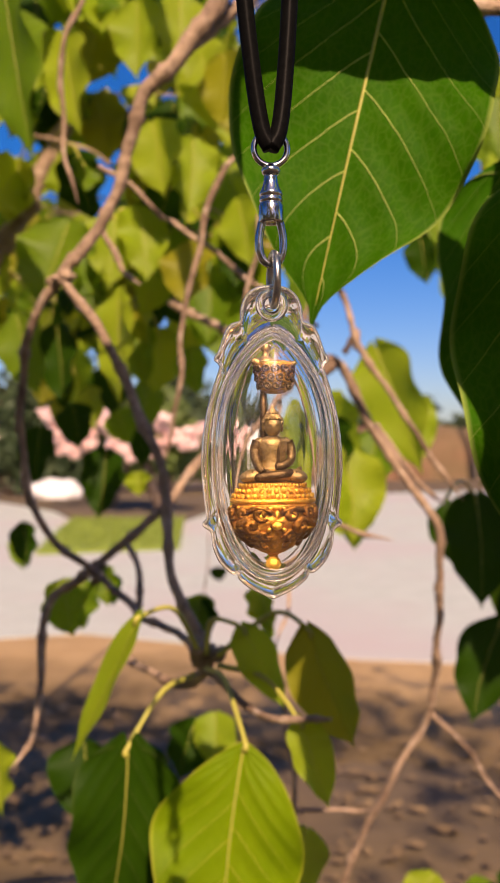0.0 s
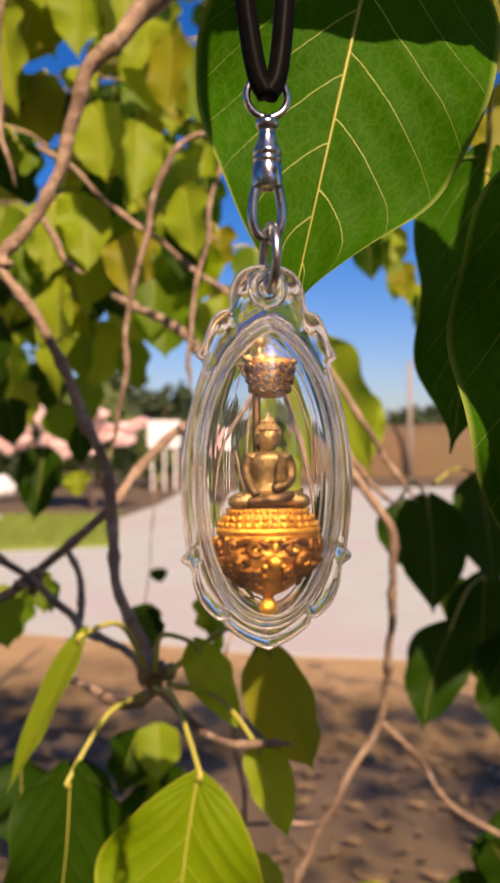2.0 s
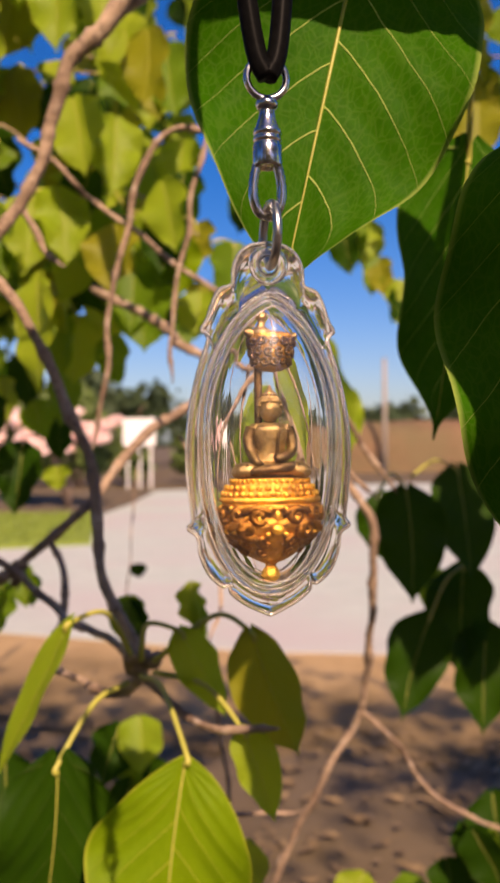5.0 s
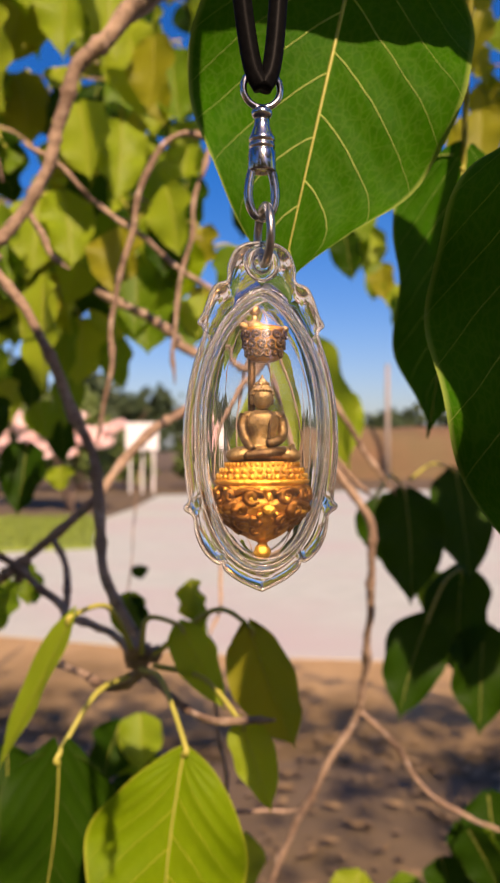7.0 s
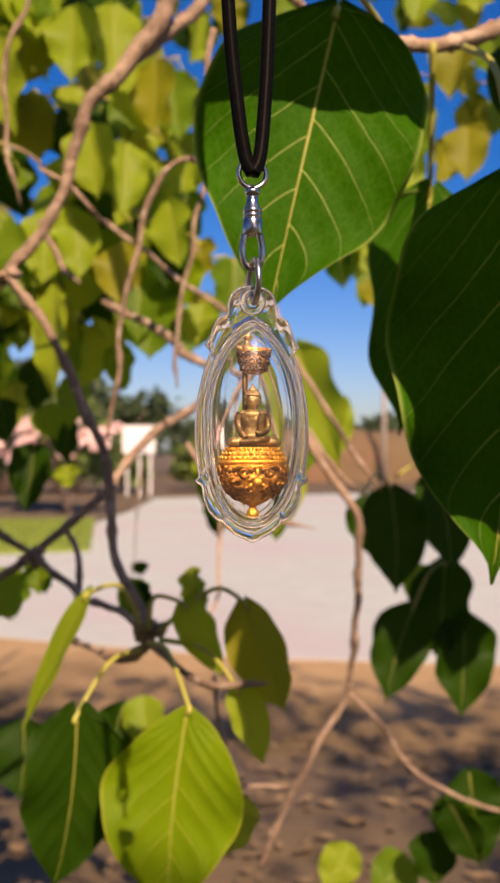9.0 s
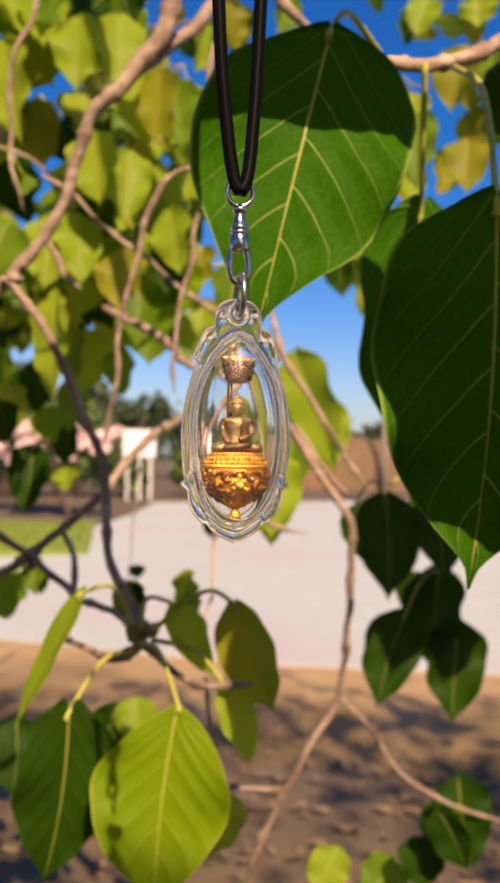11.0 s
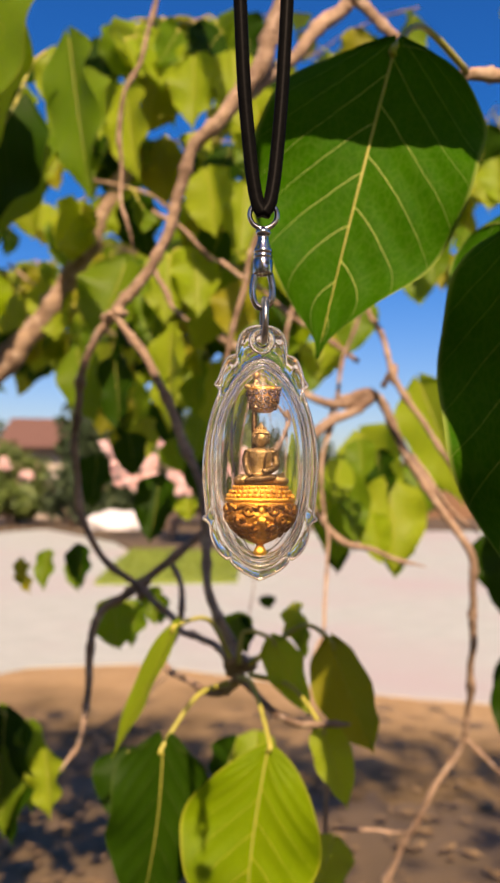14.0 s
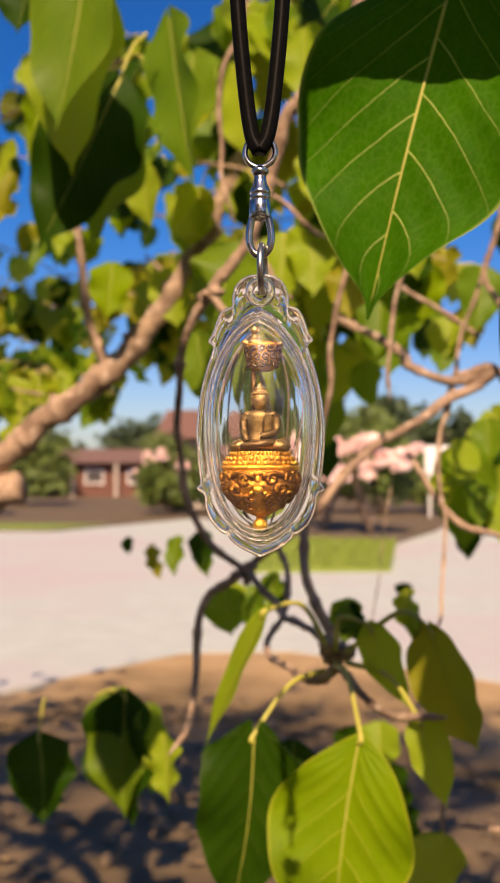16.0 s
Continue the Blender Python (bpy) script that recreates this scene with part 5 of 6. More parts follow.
def build_statuette():
    """Small gilt seated figure with a parasol on an ornate bowl, one mesh."""
    bm = bmesh.new()
    u = 0.001
    r = random.Random(5)
    flat = 0.68
    marks = []

    def paint(index):
        bm.faces.ensure_lookup_table()
        for f in bm.faces[sum(n for n, _ in marks):]:
            f.material_index = index
        marks.append((len(bm.faces) - sum(n for n, _ in marks), index))

    girth_z = [7.7, 8.2, 9.0, 10.2, 11.6, 13.2, 15.0, 17.0]
    girth_r = [1.1, 2.2, 3.4, 4.5, 5.9, 6.8, 7.1, 7.15]

    def on_bowl(w, z, out=0.0):
        rad = float(np.interp(z, girth_z, girth_r)) + out
        return (rad * math.sin(w) * u, -rad * flat * math.cos(w) * u, z * u)

    def curl(w, z, size, turns, hand, thick):
        """A scroll lying on the bowl."""
        size *= 1.12
        line, n = [], 18
        for i in range(n):
            k = i / (n - 1)
            a = hand * (turns * 2 * math.pi * k + 0.6)
            rr = size * (1 - 0.78 * k)
            zz = z + rr * math.sin(a)
            rad = max(2.0, float(np.interp(zz, girth_z, girth_r)))
            line.append(on_bowl(w + rr * math.cos(a) / rad, zz, 0.22 + 0.38 * k))
        tube(bm, line, [1.75 * thick * u * (0.55 + 0.6 * math.sin(math.pi * min(1.0, i / n + 0.15))) for i in range(n)], 6)

    bowl = [(0.2, 5.0), (1.0, 5.2), (1.35, 5.9), (1.1, 6.7), (0.75, 7.3), (1.0, 7.7), (2.2, 8.2), (3.4, 9.0), (4.5, 10.2), (5.9, 11.6), (6.8, 13.2), (7.0, 15.0), (7.0, 16.6)]
    lathe(bm, [(max(0.0, a) * u, z * u) for a, z in spline(bowl, 5)], 72, flat)
    for v in bm.verts:
        z = v.co.z / u
        if 8.5 < z < 16.8:
            w = math.atan2(v.co.x, -v.co.y / flat)
            k = 1 + 0.075 * max(-1.0, 1 - abs(noise.noise(Vector((abs(w) * 2.9, z * 0.75, 1.0)))) * 3.4)
            v.co.x *= k
            v.co.y *= k
    paint(2)
    # collar, band and rim of the bowl
    lathe(bm, [(a * u, z * u) for a, z in ((6.8, 16.6), (7.3, 16.8), (7.45, 17.1), (7.4, 17.4), (7.0, 17.55), (6.9, 17.6))], 72, flat)
    lathe(bm, [(a * u, z * u) for a, z in ((0.5, 4.9), (1.0, 5.1), (1.4, 5.9), (1.1, 6.8), (0.6, 7.2))], 24, flat + 0.2)
    # carved scrolls, the same on both sides, bosses between them
    for sgn in (-1, 1):
        for w, z, size, turns, thick in ((0.36, 14.9, 0.95, 1.3, 0.30), (0.82, 15.2, 0.85, 1.2, 0.28), (1.25, 15.0, 0.9, 1.3, 0.28), (1.75, 15.0, 0.9, 1.2, 0.28), (2.3, 15.0, 0.9, 1.2, 0.28), (2.8, 15.0, 0.9, 1.2, 0.28),
                                         (0.62, 12.9, 1.15, 1.25, 0.42), (1.08, 12.7, 0.95, 1.2, 0.32), (1.6, 12.9, 1.0, 1.2, 0.3), (2.2, 12.9, 1.0, 1.2, 0.3), (2.8, 12.9, 1.0, 1.2, 0.3),
                                         (0.34, 11.3, 0.7, 1.1, 0.26), (0.85, 11.0, 0.7, 1.1, 0.26), (1.5, 11.0, 0.7, 1.1, 0.26), (2.3, 11.0, 0.7, 1.1, 0.26), (0.45, 9.6, 0.5, 1.0, 0.2), (1.3, 9.7, 0.5, 1.0, 0.2)):
            curl(sgn * w, z, size, turns, sgn, thick)
        for w, z, s in ((0.33, 14.0, 0.62), (0.9, 13.9, 0.5), (1.4, 13.9, 0.45), (0.2, 12.3, 0.5), (0.62, 11.7, 0.62), (0.55, 15.9, 0.42), (1.0, 16.1, 0.4), (0.16, 16.0, 0.4), (1.45, 16.1, 0.4)):
            blob(bm, on_bowl(sgn * w, z, 0.1), (s * u, 0.75 * s * u, 0.75 * s * u), (0, sgn * r.uniform(10, 40), 0), 10, 8)
        arc = [on_bowl(sgn * (0.12 + 0.075 * i), 10.9 + 0.9 * (i / 9) ** 1.6, 0.2) for i in range(10)]
        tube(bm, arc, [0.34 * u * (0.6 + 0.5 * math.sin(math.pi * i / 9)) for i in range(10)], 7)
    for sgn in (-1, 1):
        horn = [on_bowl(sgn * (0.62 + 0.34 * math.sin(i / 9 * 2.6)), 14.3 - 2.2 * i / 9, 0.45) for i in range(10)]
        tube(bm, horn, [u * (0.22 + 0.55 * math.sin(math.pi * (i + 0.6) / 10.2)) for i in range(10)], 9)
        brow = [on_bowl(sgn * (0.10 + 0.62 * i / 9), 15.3 + 0.7 * math.sin(i / 9 * 3.1), 0.4) for i in range(10)]
        tube(bm, brow, [u * (0.20 + 0.28 * math.sin(math.pi * (i + 0.6) / 10.2)) for i in range(10)], 8)
        blob(bm, on_bowl(sgn * 0.34, 14.5, 0.35), (0.62 * u, 0.5 * u, 0.55 * u), seg=12, rows=9)
    blob(bm, on_bowl(0, 13.0, 0.2), (0.95 * u, 0.8 * u, 0.75 * u), seg=14, rows=10)
    blob(bm, on_bowl(0, 14.9, 0.0), (0.5 * u, 0.5 * u, 0.8 * u), seg=10, rows=8)
    paint(0)
    # lotus throne: rows of petals and beads over a darker body
    lathe(bm, [(a * u, z * u) for a, z in ((6.9, 17.3), (6.75, 18.1), (6.2, 18.8), (5.9, 19.4), (5.6, 19.8), (5.5, 20.25), (4.4, 20.35), (0.3, 20.4))], 72, flat)
    paint(2)
    for n, rad, z, s, tall in ((34, 6.9, 17.95, 0.58, 0.85), (32, 6.4, 18.85, 0.54, 0.85), (44, 5.75, 19.85, 0.34, 1.15)):
        for i in range(n):
            w0 = 2 * math.pi * i / n
            blob(bm, (rad * math.sin(w0) * u, -rad * flat * math.cos(w0) * u, z * u), (s * 0.9 * u, s * 0.6 * u, s * tall * u), (0, 0, math.degrees(w0)), 8, 6)
    paint(0)
    first = len(bm.verts)
    # seated figure, kept plain
    blob(bm, (0, -0.3 * u, 22.1 * u), (5.7 * u, 3.1 * u, 1.35 * u), seg=28, rows=14)
    for sgn in (-1, 1):
        blob(bm, (sgn * 3.9 * u, -1.1 * u, 22.0 * u), (2.4 * u, 2.2 * u, 1.25 * u), (0, sgn * 8, 0), 20, 12)
    tube(bm, [tuple(c * u for c in p) for p in spline([(-3.6, -2.6, 21.8), (-1.2, -3.3, 22.1), (1.4, -3.2, 22.4), (3.0, -2.4, 22.6)], 5)], 0.75 * u, 10)
    torso = spline([(2.9, 22.6), (2.35, 24.0), (2.5, 25.6), (2.95, 27.2), (2.8, 28.2), (1.7, 28.8), (0.95, 29.1), (0.85, 29.8)], 5)
    lathe(bm, [(max(0.0, a) * u, z * u) for a, z in torso], 32, 0.62)
    tube(bm, [tuple(c * u for c in p) for p in spline([(1.2, -1.35, 28.4), (0.9, -1.75, 27.0), (0.75, -1.65, 25.2), (0.7, -1.6, 23.8)], 5)], 0.28 * u, 7, flat=0.5)
    for sgn in (-1, 1):
        arm = [(sgn * 2.75, 0.0, 28.1), (sgn * 3.35, -0.1, 26.6), (sgn * 3.25, -0.7, 25.0), ((-2.9, -2.2, 23.6) if sgn < 0 else (1.9, -2.2, 24.0)), ((-2.2, -3.1, 22.7) if sgn < 0 else (0.2, -2.6, 23.7))]
        line = spline([tuple(c * u for c in p) for p in arm], 6)
        tube(bm, line, [u * (1.05 - 0.45 * i / len(line)) for i in range(len(line))], 12)
        blob(bm, (sgn * 2.4 * u, 0, 28.0 * u), (1.0 * u, 1.0 * u, 0.85 * u))
        blob(bm, (sgn * 1.72 * u, 0.1 * u, 30.7 * u), (0.3 * u, 0.4 * u, 0.95 * u))
    blob(bm, (0, -0.25 * u, 30.8 * u), (1.62 * u, 1.55 * u, 1.9 * u), seg=24, rows=16)
    paint(1)
    # hair of small curls and the peak
    for i in range(7):
        th = 0.28 + 0.19 * i
        n = 6 + 3 * i
        for k in range(n):
            a = 2 * math.pi * (k + 0.5 * (i % 2)) / n
            if i > 4 and math.cos(a) > 0.45:
                continue
            blob(bm, (1.78 * math.sin(th) * math.sin(a) * u, (-0.05 - 1.65 * math.sin(th) * math.cos(a)) * u, (31.2 + 1.75 * math.cos(th)) * u), (0.36 * u, 0.36 * u, 0.33 * u), seg=7, rows=5)
    lathe(bm, [(1.05 * u, 32.5 * u), (1.05 * u, 33.0 * u), (0.85 * u, 33.5 * u), (0.4 * u, 33.9 * u), (0.22 * u, 34.3 * u), (0.04 * u, 34.6 * u)], 16)
    for k in range(10):
        a = 2 * math.pi * k / 10
        blob(bm, (1.0 * math.sin(a) * u, -1.0 * math.cos(a) * u, 33.1 * u), (0.3 * u, 0.3 * u, 0.28 * u), seg=7, rows=5)
    # folds over the legs
    for x0 in (-4.2, -2.4, 2.2, 3.8):
        tube(bm, [((x0 + 0.35 * q) * u, (-3.05 + 0.12 * abs(x0) * q) * u, (22.9 - 0.75 * q) * u) for q in (0, 1, 2)], 0.15 * u, 6)
    bm.verts.ensure_lookup_table()
    for v in bm.verts[first:]:
        v.co.x *= 0.93
        v.co.z -= 0.6 * u
    # parasol on its rod behind the figure
    tube(bm, [(-1.4 * u, 1.2 * u, z * u) for z in (21.5, 28, 33, 38)], 0.6 * u, 10)
    paint(1)
    canopy = spline([(0.3, 35.9), (1.7, 36.1), (2.5, 36.8), (3.05, 38.2), (3.35, 40.4), (3.4, 41.2), (3.0, 41.6), (1.6, 41.9), (0.2, 42.0)], 5)
    lathe(bm, [(max(0.0, a) * u, z * u) for a, z in canopy], 48, 0.72, (0.45 * u, 0.8 * u))
    paint(2)
    for row, (z, rad) in enumerate(((37.4, 2.75), (38.8, 3.15), (40.3, 3.35))):
        for k in range(13):
            a0 = 2 * math.pi * (k + 0.5 * (row % 2)) / 13
            line = []
            for i in range(13):
                q = i / 12
                a = (1 if k % 2 else -1) * (q * 7.5 + row)
                rr = 0.72 * (1 - 0.75 * q)
                w = a0 + rr * math.cos(a) / rad
                line.append(((0.45 + (rad + 0.1) * math.sin(w)) * u, (0.8 - (rad + 0.1) * 0.72 * math.cos(w)) * u, (z + rr * math.sin(a)) * u))
            tube(bm, line, 0.26 * u, 6)
    lathe(bm, [(a * u, z * u) for a, z in spline([(1.7, 41.4), (1.4, 42.0), (0.7, 42.5), (0.5, 43.3), (0.85, 43.8), (0.75, 44.6), (0.2, 45.0)], 3)], 16, 1.0, (-1.1 * u, 0.4 * u))
    blob(bm, (-2.6 * u, 0.2 * u, 41.4 * u), (1.2 * u, 0.9 * u, 0.7 * u), (0, 25, 0))
    blob(bm, (3.6 * u, 0.4 * u, 41.2 * u), (0.9 * u, 0.8 * u, 0.6 * u), (0, -25, 0))
    paint(1)
    for v in bm.verts:
        v.co.x *= 1.04
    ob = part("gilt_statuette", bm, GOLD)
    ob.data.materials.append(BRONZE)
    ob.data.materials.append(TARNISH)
    ob.location = (PX, PY, PZ)
    ob.rotation_euler = (0, 0, radians(PTURN))
    return tagged(ob, "small gilt seated figure under a parasol on ornate bowl", "statuette")


build_statuette()


# ---- across the yard ----
def foliage(bm, centre, size, count, leaf_size, seed, shell=0.55):
    """Many small leaf-shaped quads in an uneven crown."""
    r = random.Random(seed)
    for _ in range(count):
        w, h = r.uniform(0, 2 * math.pi), r.uniform(-1, 1)
        k = r.uniform(shell, 1.0) * (0.82 + 0.3 * noise.noise(Vector((math.cos(w) * 2, math.sin(w) * 2, h * 2 + seed))))
        q = math.sqrt(1 - h * h)
        c = Vector((centre[0] + size[0] * k * q * math.cos(w), centre[1] + size[1] * k * q * math.sin(w), centre[2] + size[2] * k * h))
        s = leaf_size * r.uniform(0.6, 1.3)
        m = Euler((r.uniform(0, 6.28), r.uniform(0, 6.28), r.uniform(0, 6.28))).to_matrix()
        vs = [bm.verts.new(c + m @ Vector(p)) for p in ((-s * 0.5, 0, 0), (0, -s * 0.9, s * 0.1), (s * 0.5, 0, 0), (0, s * 0.9, s * 0.1))]
        bm.faces.new(vs)
    return bm


def shrub(name, x, y, size, count, leaf_size, seed, label, z=None, leafage=None):
    ob = tagged(empty(name, (x, y, 0)), label, "shrub" if size[2] < 2 else "tree")
    zc = size[2] * 1.0 if z is None else z
    bm = bmesh.new()
    r = random.Random(seed)
    for i in range(5):
        a = r.uniform(0, 6.28)
        tube(bm, [(0, 0, -0.05), (0.25 * size[0] * math.cos(a), 0.25 * size[1] * math.sin(a), zc * 0.6), (0.6 * size[0] * math.cos(a), 0.6 * size[1] * math.sin(a), zc * 1.2)], [0.05 * size[2], 0.035 * size[2], 0.012 * size[2]], 7)
    part("trunk", bm, TRUNK, ob)
    bm = bmesh.new()
    for i in range(7):
        a = r.uniform(0, 6.28)
        foliage(bm, (0.45 * size[0] * math.cos(a), 0.45 * size[1] * math.sin(a), zc + r.uniform(-0.4, 0.45) * size[2]), [0.62 * c for c in size], count // 7, leaf_size, seed * 10 + i, 0.2)
    part("crown", bm, leafage or LEAFAGE, ob, smooth=False)
    return ob


def bougainvillea(x, y, seed, width, top, label, blooms=34):
    ob = shrub("flowering_shrub", x, y, (width, width * 0.7, top * 0.36), 2600, 0.13, seed, label, z=top * 0.5)
    r = random.Random(seed + 50)
    for i in range(blooms):
        bm = bmesh.new()
        a = r.uniform(-1, 1)
        foliage(bm, (a * width, r.uniform(-1.05, -0.65) * width * 0.7, top * r.uniform(0.36, 0.66)), (r.uniform(0.12, 0.30), 0.2, r.uniform(0.08, 0.17)), 70, 0.10, seed * 7 + i, 0.1)
        part("blossom", bm, PETAL, ob, "pale pink bracts", smooth=False)
    return ob


bougainvillea(-2.0, 20.5, 3, 1.15, 3.4, "bushy shrub covered in pale pink blossoms")
bougainvillea(-3.3, 22.5, 4, 1.4, 3.6, "pink blossoming shrub beside the yard")
bougainvillea(-9.6, 30.5, 5, 1.3, 3.4, "tall shrub with a few whitish pink blossoms", 9)
flat_sheet("lawn", [(-2.9, 12.7), (-1.0, 13.3), (-1.3, 18.5), (-3.6, 19.0)], 0.06, 0.16, GRASS, "small green lawn patch with straight edge", "lawn")


def lawn_blades():
    r = random.Random(9)
    bm = bmesh.new()
    for _ in range(2600):
        a, b = r.random(), r.random()
        x = (-2.88 + 1.86 * a) * (1 - b) + (-3.5 + 2.2 * a) * b
        y = (12.75 + 0.5 * a) * (1 - b) + 18.6 * b
        h, w = r.uniform(0.04, 0.12), 0.012
        t = r.uniform(0, 6.28)
        dx, dy = w * math.cos(t), w * math.sin(t)
        k = Vector((r.uniform(-0.04, 0.04), r.uniform(-0.04, 0.04), h))
        bm.faces.new([bm.verts.new((x - dx, y - dy, 0.055)), bm.verts.new((x + dx, y + dy, 0.055)), bm.verts.new((x + k.x, y + k.y, 0.06 + k.z))])
    tagged(part("grass", bm, GRASS, None, smooth=False), "short green grass blades on the lawn patch", "grass", kind="stuff")


lawn_blades()
flat_sheet("lawn", [(-22, 17.6), (-9.7, 21.0), (-9.2, 23.6), (-22, 22.0)], 0.03, 0.1, GRASS, "dry greenish grass strip beside the yard", "lawn")
flat_sheet("planting_bed", [(-3.6, 19.05), (-1.3, 18.55), (-0.7, 22.5), (-0.2, 28.2), (-7.6, 27.3), (-4.6, 22.0)], 0.05, 0.16, DIRT, "bare brown soil bed under the shrubs", "soil bed")


def signboard():
    ob = tagged(empty("white_signboard", (-0.70, 29.4, 0)), "white board on two white posts at the yard's edge", "signboard")
    part("board", box(bmesh.new(), -0.5, 0.5, -0.04, 0.04, 1.35, 2.2, 0.012), WHITE, ob, smooth=False)
    for x in (-0.36, 0.02, 0.36):
        part("post", box(bmesh.new(), x - 0.03, x + 0.03, -0.03, 0.03, -0.1, 1.349, 0.008), WHITE, ob, smooth=False)


signboard()


def tarpaulin_sheet():
    bm = bmesh.new()
    bmesh.ops.create_icosphere(bm, subdivisions=4, radius=1)
    for v in bm.verts:
        k = 1 + 0.22 * noise.noise(v.co * 1.7) + 0.07 * noise.noise(v.co * 6)
        v.co = Vector((v.co.x * 0.85 * k, v.co.y * 0.5 * k, max(-0.02, 0.16 + v.co.z * 0.42 * k)))
    ob = part("white_tarpaulin", bm, WHITE)
    ob.location = (-5.6, 27.0, 0.02)
    tagged(ob, "crumpled white tarpaulin lying at the yard's edge", "tarpaulin")


tarpaulin_sheet()


def earth_bank():
    bm = bmesh.new()
    grid = []
    for i in range(61):
        x = 2 + i * 0.8
        row = []
        for k, (dy, z) in enumerate(((0, -0.1), (0.3, 1.0), (0.8, 1.9), (1.6, 2.35), (4, 2.5), (9, 2.3))):
            h = 0.25 * noise.noise(Vector((x * 0.5, k * 0.7, 0))) if k else 0
            row.append(bm.verts.new((x, 43 - (x - 2) * 0.02 + dy + h * 0.6, z + h)))
        grid.append(row)
    for a, b in zip(grid, grid[1:]):
        for k in range(5):
            bm.faces.new((a[k], b[k], b[k + 1], a[k + 1]))
    tagged(part("earth_bank", bm, EARTH_BANK), "long brown earth bank behind the yard", "earth bank", kind="structure")


earth_bank()


def utility_pole(x, y, h, r):
    ob = tagged(empty("utility_pole", (x, y, 0)), "grey concrete utility pole by the bank", "pole")
    part("shaft", tube(bmesh.new(), [(0, 0, -0.1), (0, 0, h * 0.5), (0, 0, h)], [r, r * 0.85, r * 0.7], 12), POLE, ob)
    part("cap", tube(bmesh.new(), [(0, 0, h), (0, 0, h + 0.08)], [r * 0.8, r * 0.5], 12), POLE, ob)


utility_pole(10.2, 42.4, 5.2, 0.13)
for i, (x, y, sx, sz) in enumerate([(9, 58, 3.2, 2.4), (14, 60, 3.6, 2.2), (20, 57, 4, 2.0), (27, 58, 5, 2.4), (4, 64, 4, 2.0), (-3, 60, 5, 3.2), (-26, 76, 5, 3.4), (-18, 72, 5, 3.0), (-35, 72, 5, 3.2), (-11, 68, 4, 2.8)]):
    shrub("far_tree", x, y, (sx, sx * 0.8, sz), 1500, 0.42, 30 + i, "dark green broad tree beyond the bank", leafage=LEAFAGE_DARK)
for i, (x, y, sx, sz) in enumerate([(-2.7, 31.0, 1.4, 2.3), (-4.9, 30.0, 1.6, 2.4), (-7.0, 30.5, 1.5, 2.1)]):
    shrub("yard_tree", x, y, (sx, sx * 0.8, sz), 2600, 0.2, 160 + i, "dark leafy tree behind the pink shrubs", leafage=LEAFAGE_DARK)
for i, (x, y, sx, sz) in enumerate([(-1.2, 33, 1.5, 1.2), (-3.4, 31.5, 1.7, 1.3), (-6.2, 31, 1.6, 1.1), (1.4, 33.5, 1.3, 1.0), (3.4, 34, 1.4, 0.8)]):
    shrub("hedge_shrub", x, y, (sx, sx * 0.8, sz), 1300, 0.2, 60 + i, "rounded green shrub at the yard's far edge")


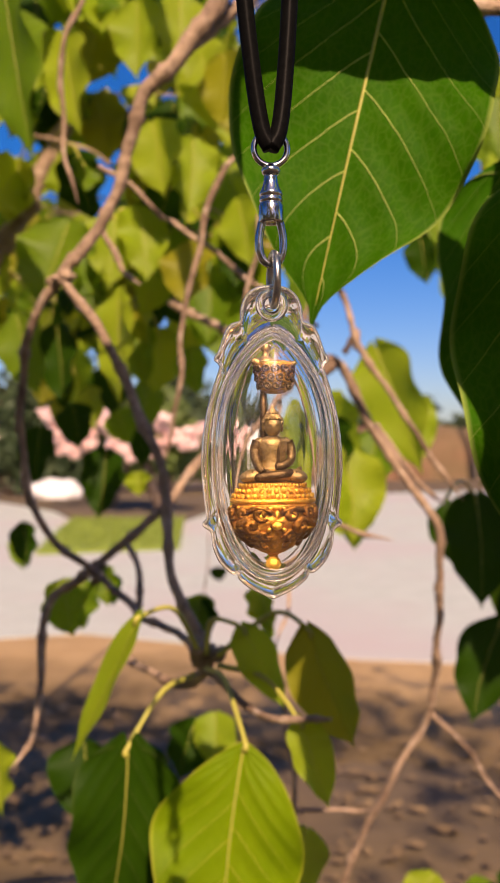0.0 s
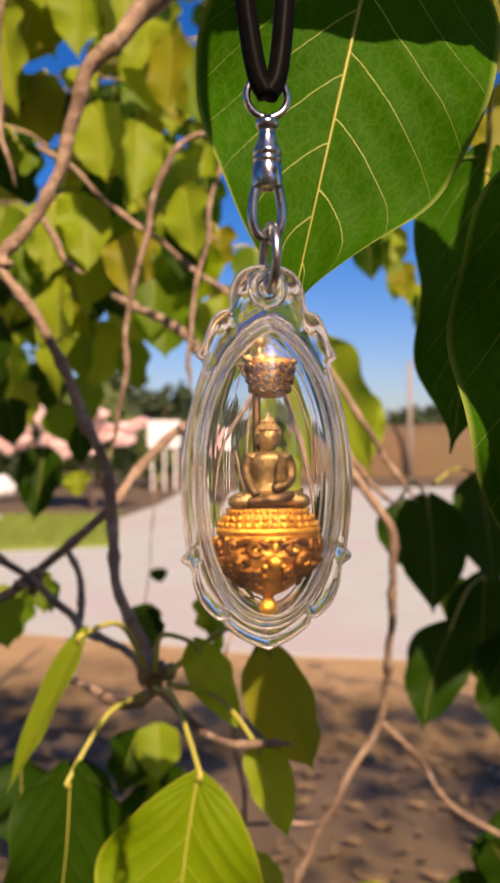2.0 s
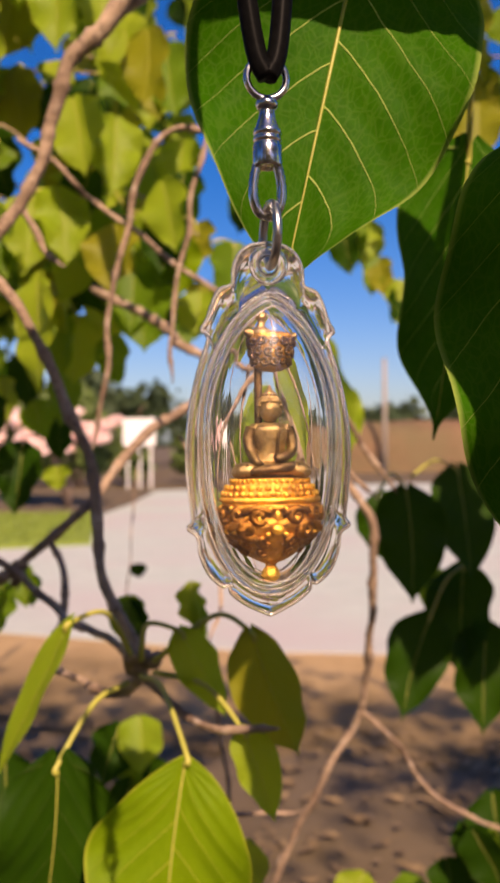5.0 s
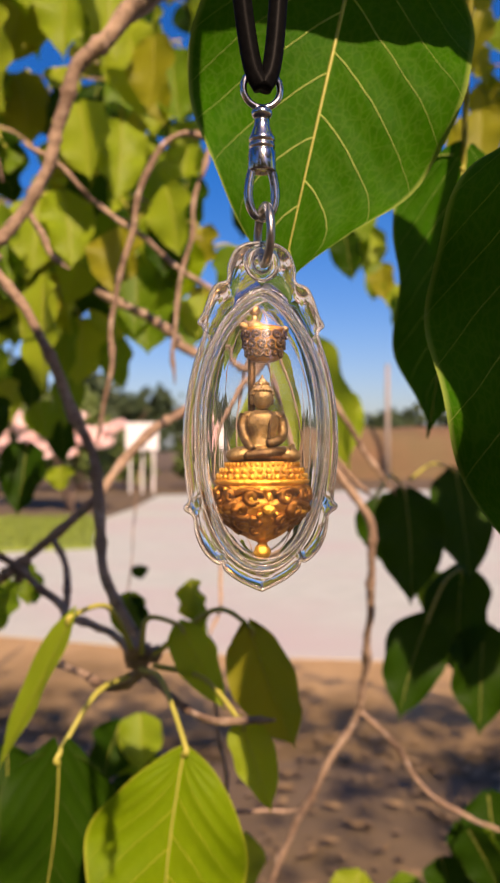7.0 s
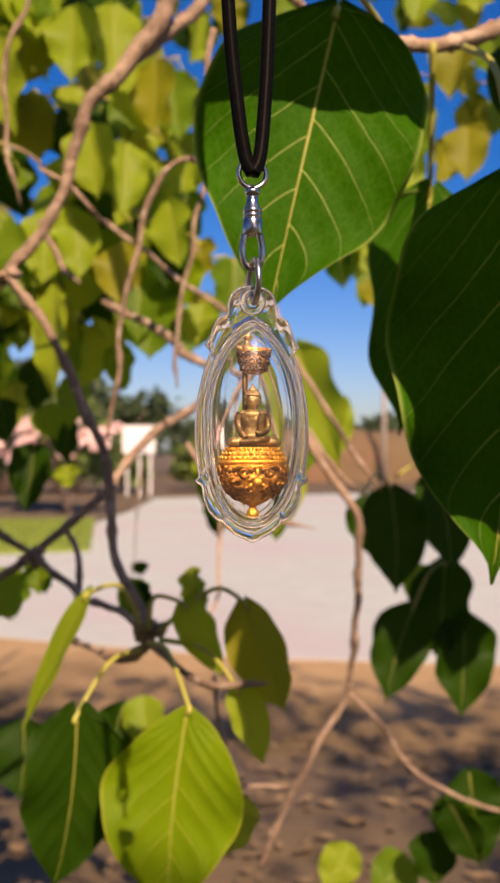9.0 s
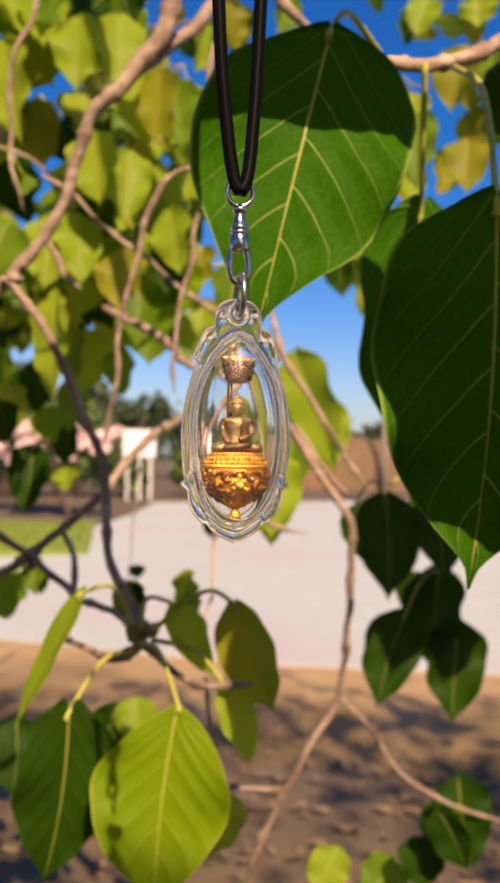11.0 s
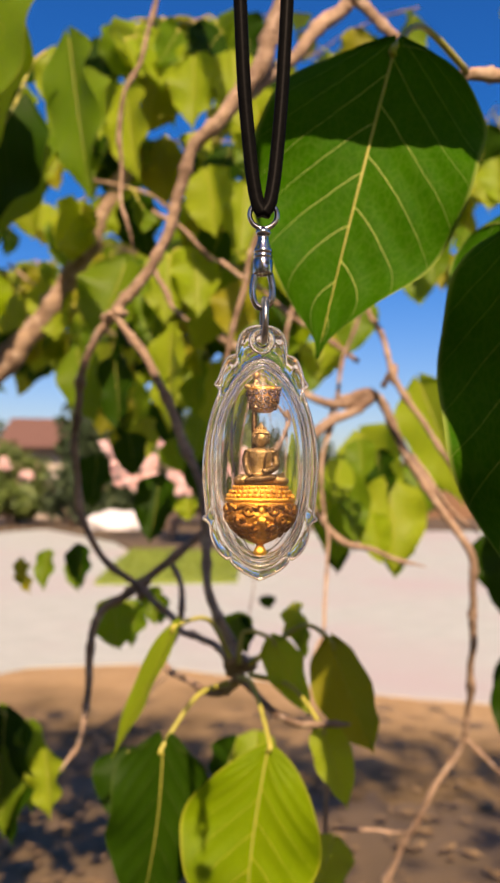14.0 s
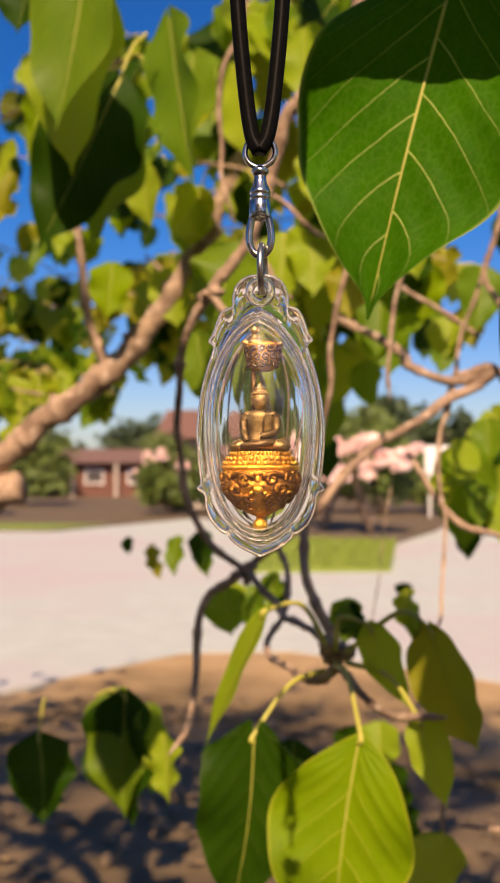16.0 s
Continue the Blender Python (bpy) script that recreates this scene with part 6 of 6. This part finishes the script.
def house(x, y, turn, w, d, h, pitch, wall, cover, label):
    ob = tagged(empty("house", (x, y, 0)), label, "house")
    ob.rotation_euler = (0, 0, radians(turn))
    part("wall", box(bmesh.new(), -w / 2, w / 2, -d / 2, d / 2, -0.1, h, 0.02), wall, ob, "plastered masonry wall", smooth=False)
    bm = bmesh.new()
    e = 0.7
    vs = [bm.verts.new(p) for p in ((-w / 2 - e, -d / 2 - e, h), (w / 2 + e, -d / 2 - e, h), (w / 2 + e, d / 2 + e, h), (-w / 2 - e, d / 2 + e, h), (-w / 2 - e, 0, h + pitch), (w / 2 + e, 0, h + pitch))]
    for f in ((0, 1, 5, 4), (2, 3, 4, 5), (0, 4, 3), (1, 2, 5), (0, 3, 2, 1)):
        bm.faces.new([vs[i] for i in f])
    part("roof", bm, cover, ob, "weathered pitched roof", smooth=False)
    n = int(w // 2.2)
    for i in range(n):
        cx = -w / 2 + (i + 0.5) * w / n
        win = part("window", box(bmesh.new(), cx - 0.55, cx + 0.55, -d / 2 - 0.05, -d / 2 + 0.02, 0.7, 1.6, 0.01), WHITE, ob, "white window frame", smooth=False)
        part("pane", box(bmesh.new(), cx - 0.46, cx + 0.46, -d / 2 - 0.07, -d / 2 - 0.03, 0.8, 1.5), DARK_WOOD, win, smooth=False)
        px = -w / 2 + (i + 0.02) * w / n
        part("veranda_post", box(bmesh.new(), px - 0.09, px + 0.09, -d / 2 - 0.62, -d / 2 - 0.44, -0.1, h - 0.002, 0.01), CREAM, ob, "pale square veranda post", smooth=False)
    return ob


shrub("yard_shrub", -7.5, 29.4, (1.35, 1.0, 1.15), 2200, 0.16, 190, "dark leafy shrub before the small cream house", leafage=LEAFAGE_DARK)
shrub("yard_shrub", -5.6, 29.8, (0.9, 0.8, 1.35), 1800, 0.16, 191, "dark upright leafy shrub at the yard's far edge", leafage=LEAFAGE_DARK)
house(-21, 55, 18, 15, 6, 1.95, 0.9, BRICK, ROOF, "low house with red-brown walls and dark roof")
house(-9.2, 38, 8, 4.6, 5, 2.7, 1.3, CREAM, TERRACOTTA, "small cream house with terracotta roof")
for i, (x, y, sx, sz) in enumerate([(-18, 36, 2.6, 1.6), (-9.5, 29.5, 1.2, 0.9), (-16, 27, 1.8, 1.3), (-13, 44, 2.6, 2.2), (-14, 50, 2, 1.5), (-24, 50, 2.4, 1.4)]):
    shrub("yard_tree", x, y, (sx, sx * 0.8, sz), 1400, 0.25, 80 + i, "green leafy tree near the low houses")
flat_sheet("verge", [(-9.4, 20.6), (-8.0, 27.5), (-0.5, 28.4), (7, 31.05), (60, 31.05), (60, 42), (-60, 42), (-60, 17.1)], 0.01, 0.06, DIRT, "dry brown verge along the yard", "verge")

# unseen trees added behind the camera to block the low sky
for i, (x, y, sx, sz) in enumerate([(-4, -6, 2.2, 1.7), (0, -7.5, 2.4, 1.9), (4.5, -8, 2.4, 1.8), (-8, -3, 2.2, 1.7), (8, -4, 2.2, 1.6)]):
    shrub("sky_block_tree", x, y, (sx, sx * 0.8, sz), 1800, 0.3, 120 + i, "leafy green tree added behind the view to block sky")
